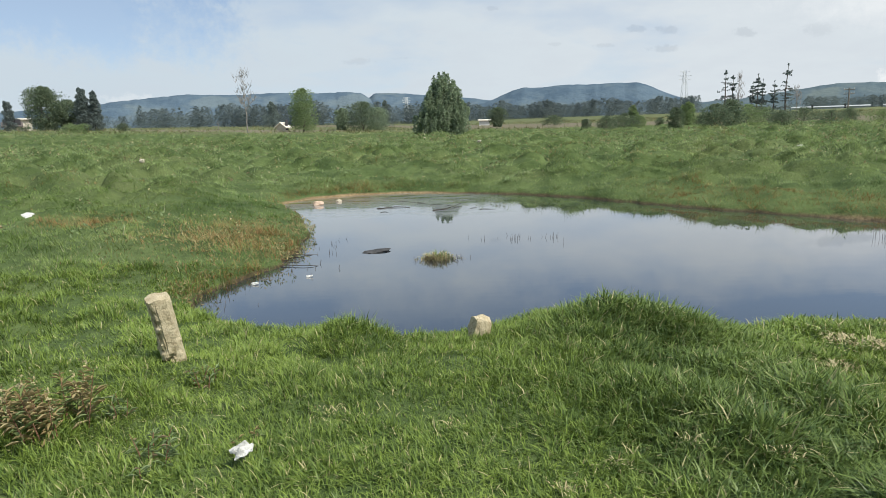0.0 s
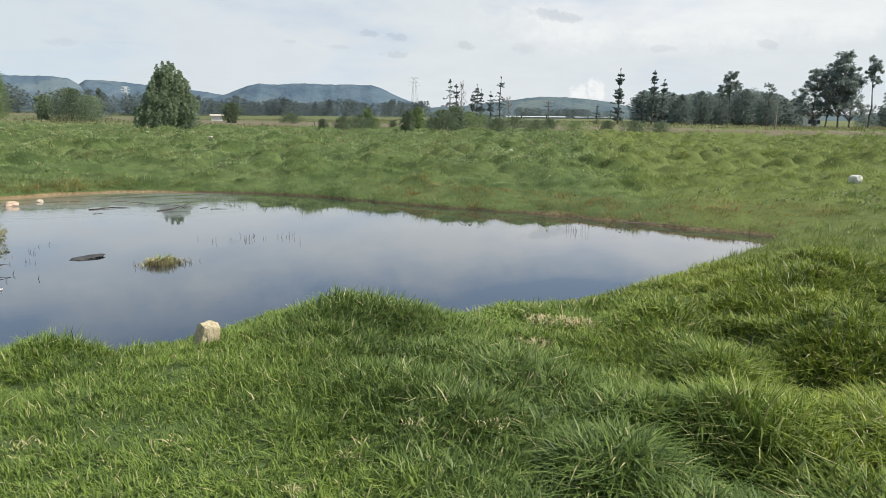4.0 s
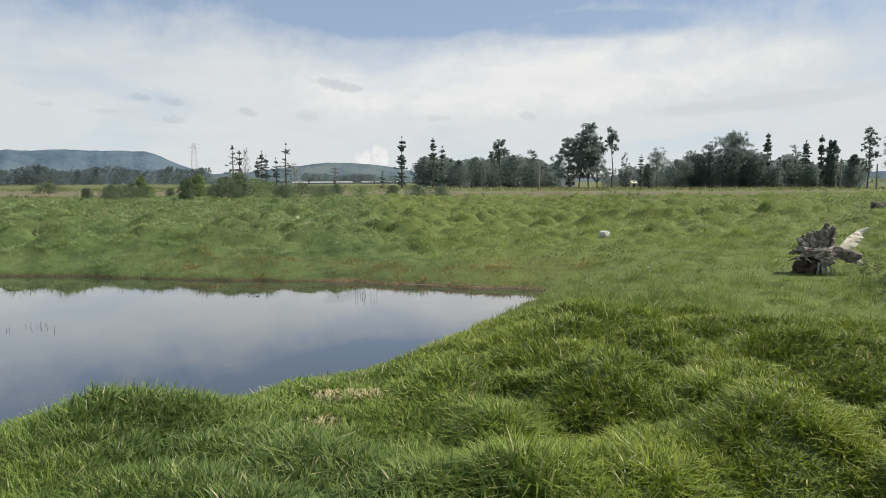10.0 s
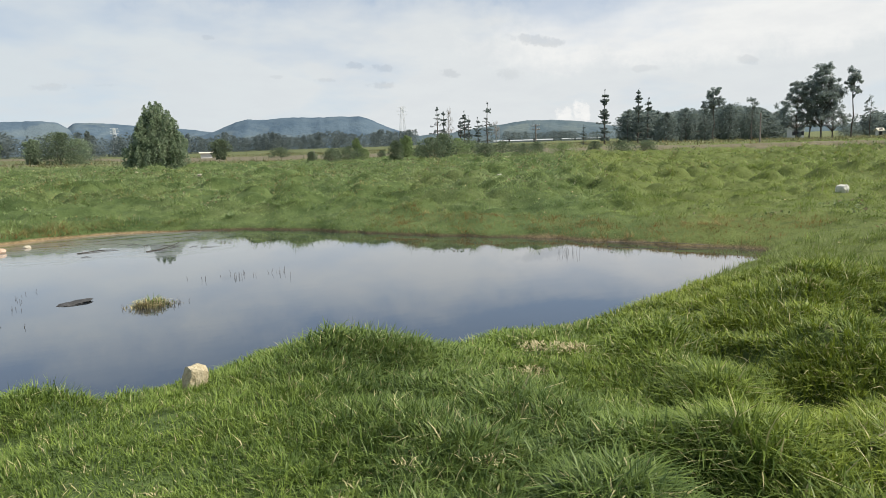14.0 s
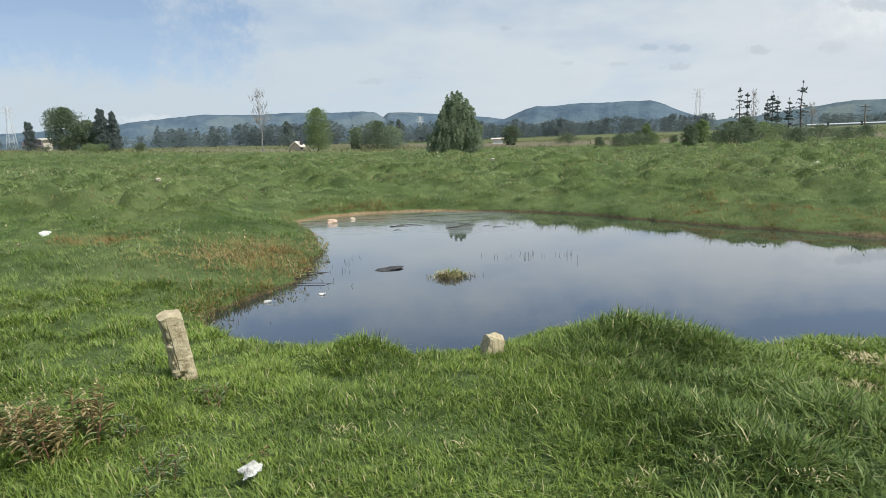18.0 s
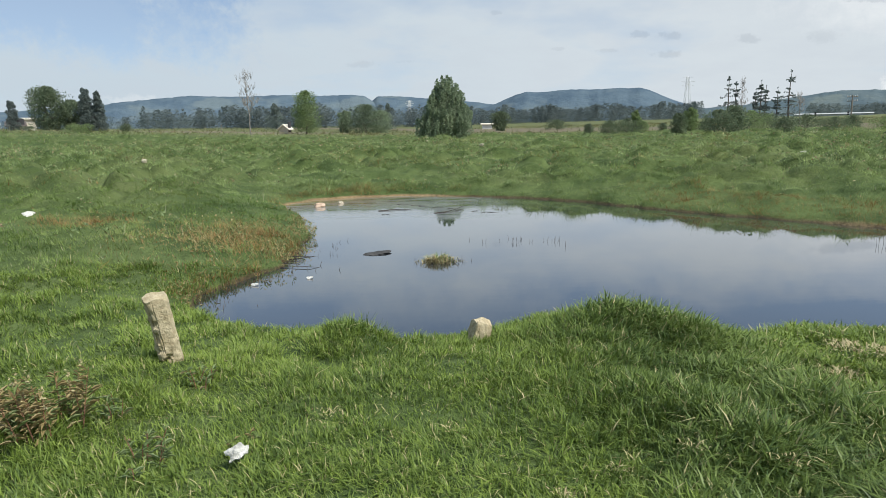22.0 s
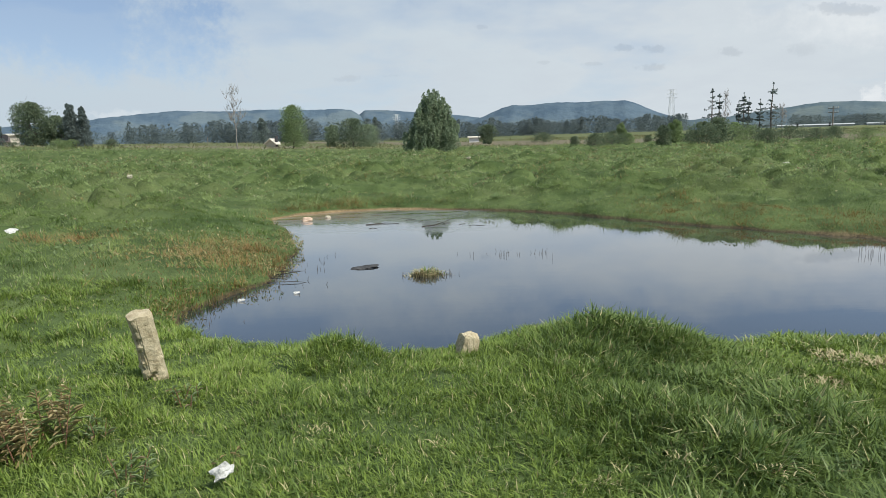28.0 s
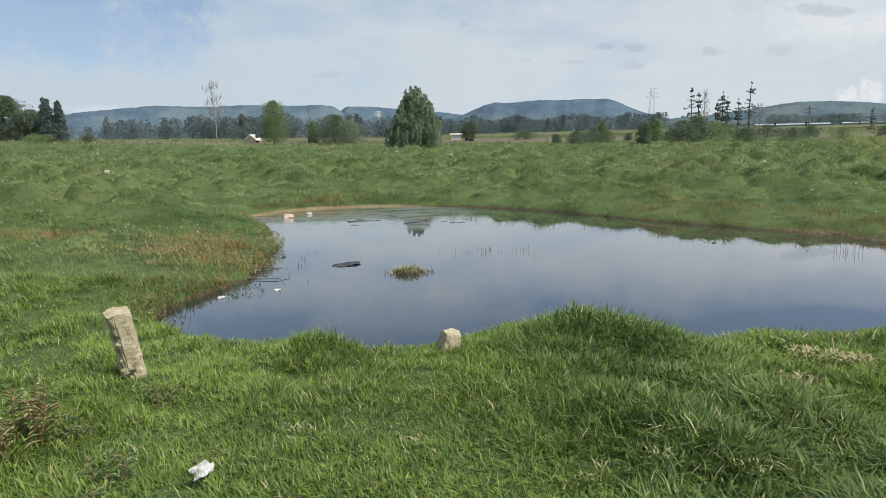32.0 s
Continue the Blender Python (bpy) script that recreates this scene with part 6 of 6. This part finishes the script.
def build_pylon(label, az, dist, el_top, wide=7.0):
    """A lattice pylon: four tapering legs, braces and three crossarms."""
    x, y = bearing(az, dist)
    g = level(x, y)
    h = 2 + dist * math.tan(radians(el_top)) - g
    ob = thing("pylon", label, "pylon", (x, y, g - 0.5), -az + 20)
    r = dist * 0.00023
    n = 7
    zs = [h * (1 - (1 - k / n) ** 1.2) for k in range(n + 1)]
    half = [wide / 2 * (1 - 0.72 * (z / h) ** 0.8) for z in zs]
    corners = [(-1, -1), (1, -1), (1, 1), (-1, 1)]
    for cx, cy in corners:
        v, t = tube([(cx * q, cy * q, z) for z, q in zip(zs, half)], [r] * (n + 1), 4)
        put("leg", mesh_of("leg", v, t, STEEL), ob)
    braces = []
    for k in range(n):
        for c in range(4):
            (ax, ay), (bx, by) = corners[c], corners[(c + 1) % 4]
            p, q = half[k], half[k + 1]
            braces.append(tube([(ax * p, ay * p, zs[k]), (bx * q, by * q, zs[k + 1])], [r * 0.6] * 2, 3))
            braces.append(tube([(bx * p, by * p, zs[k]), (ax * q, ay * q, zs[k + 1])], [r * 0.6] * 2, 3))
    v, t = join(braces)
    put("lattice", mesh_of("lattice", v, t, STEEL), ob)
    for f, ln in ((0.80, 0.75), (0.89, 0.85), (0.985, 0.65)):
        z = h * f
        v, t = join([tube([(-wide * ln, 0, z), (0, 0, z + 0.02 * h), (wide * ln, 0, z)], [r * 0.7, r, r * 0.7], 4), tube([(-wide * ln, 0, z), (0, 0, z - 0.03 * h), (wide * ln, 0, z)], [r * 0.5] * 3, 4)])
        put("crossarm", mesh_of("crossarm", v, t, STEEL), ob)


build_pylon("grey lattice power pylon beyond the wood", 19.9, 640, 4.05)
build_pylon("grey lattice power pylon beyond farm trees", -33.6, 640, 3.9)
build_pylon("small far lattice power pylon", -2.75, 900, 2.75)

# ------------------------------------------------------------------ far buildings


def box(x0, x1, y0, y1, z0, z1):
    v = np.array([(x, y, z) for z in (z0, z1) for x, y in ((x0, y0), (x1, y0), (x1, y1), (x0, y1))], float)
    f = np.array([(0, 3, 2, 1), (4, 5, 6, 7), (0, 1, 5, 4), (1, 2, 6, 5), (2, 3, 7, 6), (3, 0, 4, 7)])
    return v, f


def gable(length, depth, eaves, ridge, over=0.4, thick=0.18):
    """A pitched roof with thickness, its ridge along x."""
    a, b = length / 2 + over, depth / 2 + over
    drop = (ridge - eaves) * over / (depth / 2)
    prof = [(-b, eaves - drop), (0, ridge), (b, eaves - drop), (b, eaves - drop + thick), (0, ridge + thick), (-b, eaves - drop + thick)]
    v = np.array([(x, y, z) for x in (-a, a) for y, z in prof], float)
    f = [(k, (k + 1) % 6, (k + 1) % 6 + 6, k + 6) for k in range(6)] + [(0, 5, 4, 1), (1, 4, 3, 2), (6, 7, 10, 11), (7, 8, 9, 10)]
    return v, np.array(f)


def build_house(label, az, dist, length, depth, eaves, ridge, wall_mat, roof_mat, turn=0.0, windows=3, name="house", lift=0.0):
    x, y = bearing(az, dist)
    g = level(x, y) + lift
    ob = thing(name, label, "house", (x, y, g), -az + turn)
    v, f = box(-length / 2, length / 2, -depth / 2, depth / 2, -0.6 - lift, eaves)
    g1 = np.array([(-length / 2, -depth / 2, eaves), (-length / 2, depth / 2, eaves), (-length / 2, 0, ridge), (length / 2, -depth / 2, eaves), (length / 2, depth / 2, eaves), (length / 2, 0, ridge)])
    put("wall", mesh_of("wall", np.concatenate([v, g1]), [f, np.array([(8, 10, 9), (11, 12, 13)])], wall_mat), ob)
    v, f = gable(length, depth, eaves, ridge)
    put("roof", mesh_of("roof", v, f, roof_mat), ob)
    for k in range(windows):
        cx = -length / 2 + length * (k + 0.5) / windows
        door = k == windows // 2
        v, f = box(cx - 0.5, cx + 0.5, -depth / 2 - 0.06, -depth / 2 + 0.05, 0.0 if door else 0.9, 2.05)
        put("door" if door else "window", mesh_of("opening", v, f, DARK_OPENING), ob)
    return ob


build_house("white farmhouse with a pale flat roof behind trees", -31.55, 150, 1.7, 4, 2.1, 2.3, WALL_CREAM, ROOF_PALE, 10, 0)
build_house("low dark-roofed shed beside a farmhouse", -32.35, 138, 2.4, 3, 0.9, 1.5, WALL_CREAM, ROOF_DARK, 0, 3, "shed")
build_house("small hut with a pale sheet roof", -13.15, 135, 1.5, 1.8, 0.7, 1.4, WALL_CREAM, ROOF_PALE, 62, 1, "hut")
build_house("low white shed at the meadow's edge", 3.8, 190, 2.9, 2, 1.3, 1.5, WALL_WHITE, ROOF_PALE, 0, 0, "shed")
build_house("white farmhouse with a tiled roof beside gums", 51.0, 235, 3.6, 4, 3.4, 4.0, WALL_WHITE, ROOF_DARK, 20, 3)
build_house("small white shed among dark trees", 56.3, 225, 1.3, 1.4, 1.6, 2.1, WALL_WHITE, ROOF_PALE, 30, 1, "shed")
for k, (a, length) in enumerate([(28.9, 20), (31.0, 24), (34.4, 16), (36.2, 16)]):
    ob = build_house("long low greenhouse covered in pale film", a, 440 + 6 * k, length, 9, 0.8, 1.4, GLASSHOUSE, GLASSHOUSE, 4, 1, "greenhouse")
    ob["category"], ob["group"] = "greenhouse", "greenhouses beyond the pasture"

# ------------------------------------------------------------------ pale flecks and low weeds in the pasture
rng = np.random.default_rng(401)
fx, fy = sector(rng, 5200, 11, 62, -38, 82)
keep = (shore(fx, fy) > 0.4) & (vnoise(fx, fy, 4.0, 51) > 0.35) & (rng.random(len(fx)) < 1.2 - np.hypot(fx, fy) / 70)
fx, fy = fx[keep], fy[keep]
pts = np.stack([fx, fy, height(fx, fy) + turf(fx, fy) * 0.95], 1)
v, t = scatter_leaves(pts, np.hypot(fx, fy) * 0.0013 + 0.012, rng, 0.5, 1.6, 0.8)
put("pale_leaves", mesh_of("pale_leaves", v, t, STRAW), None, "pale dead leaves and flower heads in the pasture", "flowers", kind="stuff")
wx, wy = sector(rng, 1100, 12, 62, -38, 82)
keep = (shore(wx, wy) > 1.2) & (vnoise(wx, wy, 5.0, 52) > 0.40)
wx, wy = np.repeat(wx[keep], 26), np.repeat(wy[keep], 26)
wx, wy = wx + rng.normal(0, 0.22, len(wx)), wy + rng.normal(0, 0.22, len(wy))
pts = np.stack([wx, wy, height(wx, wy) + turf(wx, wy) * rng.uniform(0.5, 1.5, len(wx))], 1)
v, t = scatter_leaves(pts, 0.028 + 0.0008 * np.hypot(wx, wy), rng, 0.3, 1.8, 0.0)
put("low_weeds", mesh_of("low_weeds", v, t, WEED_GREEN), None, "dark broad-leaved weeds scattered in the pasture", "weeds", kind="stuff")
# brown weeds overhanging the western shore
wx, wy = rng.uniform(-5.2, -2.0, 26000), rng.uniform(7.2, 14.5, 26000)
sd = shore(wx, wy)
thick = np.exp(-(((wx + 3.5) / 1.0) ** 2 + ((wy - 11.2) / 1.7) ** 2)) * 0.5 * vnoise(wx, wy, 0.5, 56) * 1.6 + 0.6 * (1 - smooth(sd, 0.1, 0.45)) * vnoise(wx, wy, 0.7, 53)
keep = (sd > -0.22 * vnoise(wx, wy, 0.4, 54)) & (rng.random(len(wx)) < thick)
wx, wy, sd = wx[keep], wy[keep], sd[keep]
pts = np.stack([wx, wy, np.maximum(height(wx, wy), 0.0) + rng.uniform(0.02, 0.22, len(wx)) * (0.4 + vnoise(wx, wy, 0.5, 55))], 1)
v, t = scatter_leaves(pts, 0.017, rng, 1.2, 3.2, 0.2)
put("shore_weeds", mesh_of("shore_weeds", v, t, RUST), None, "reddish-brown dry weeds overhanging the pond's edge", "weeds", kind="stuff")
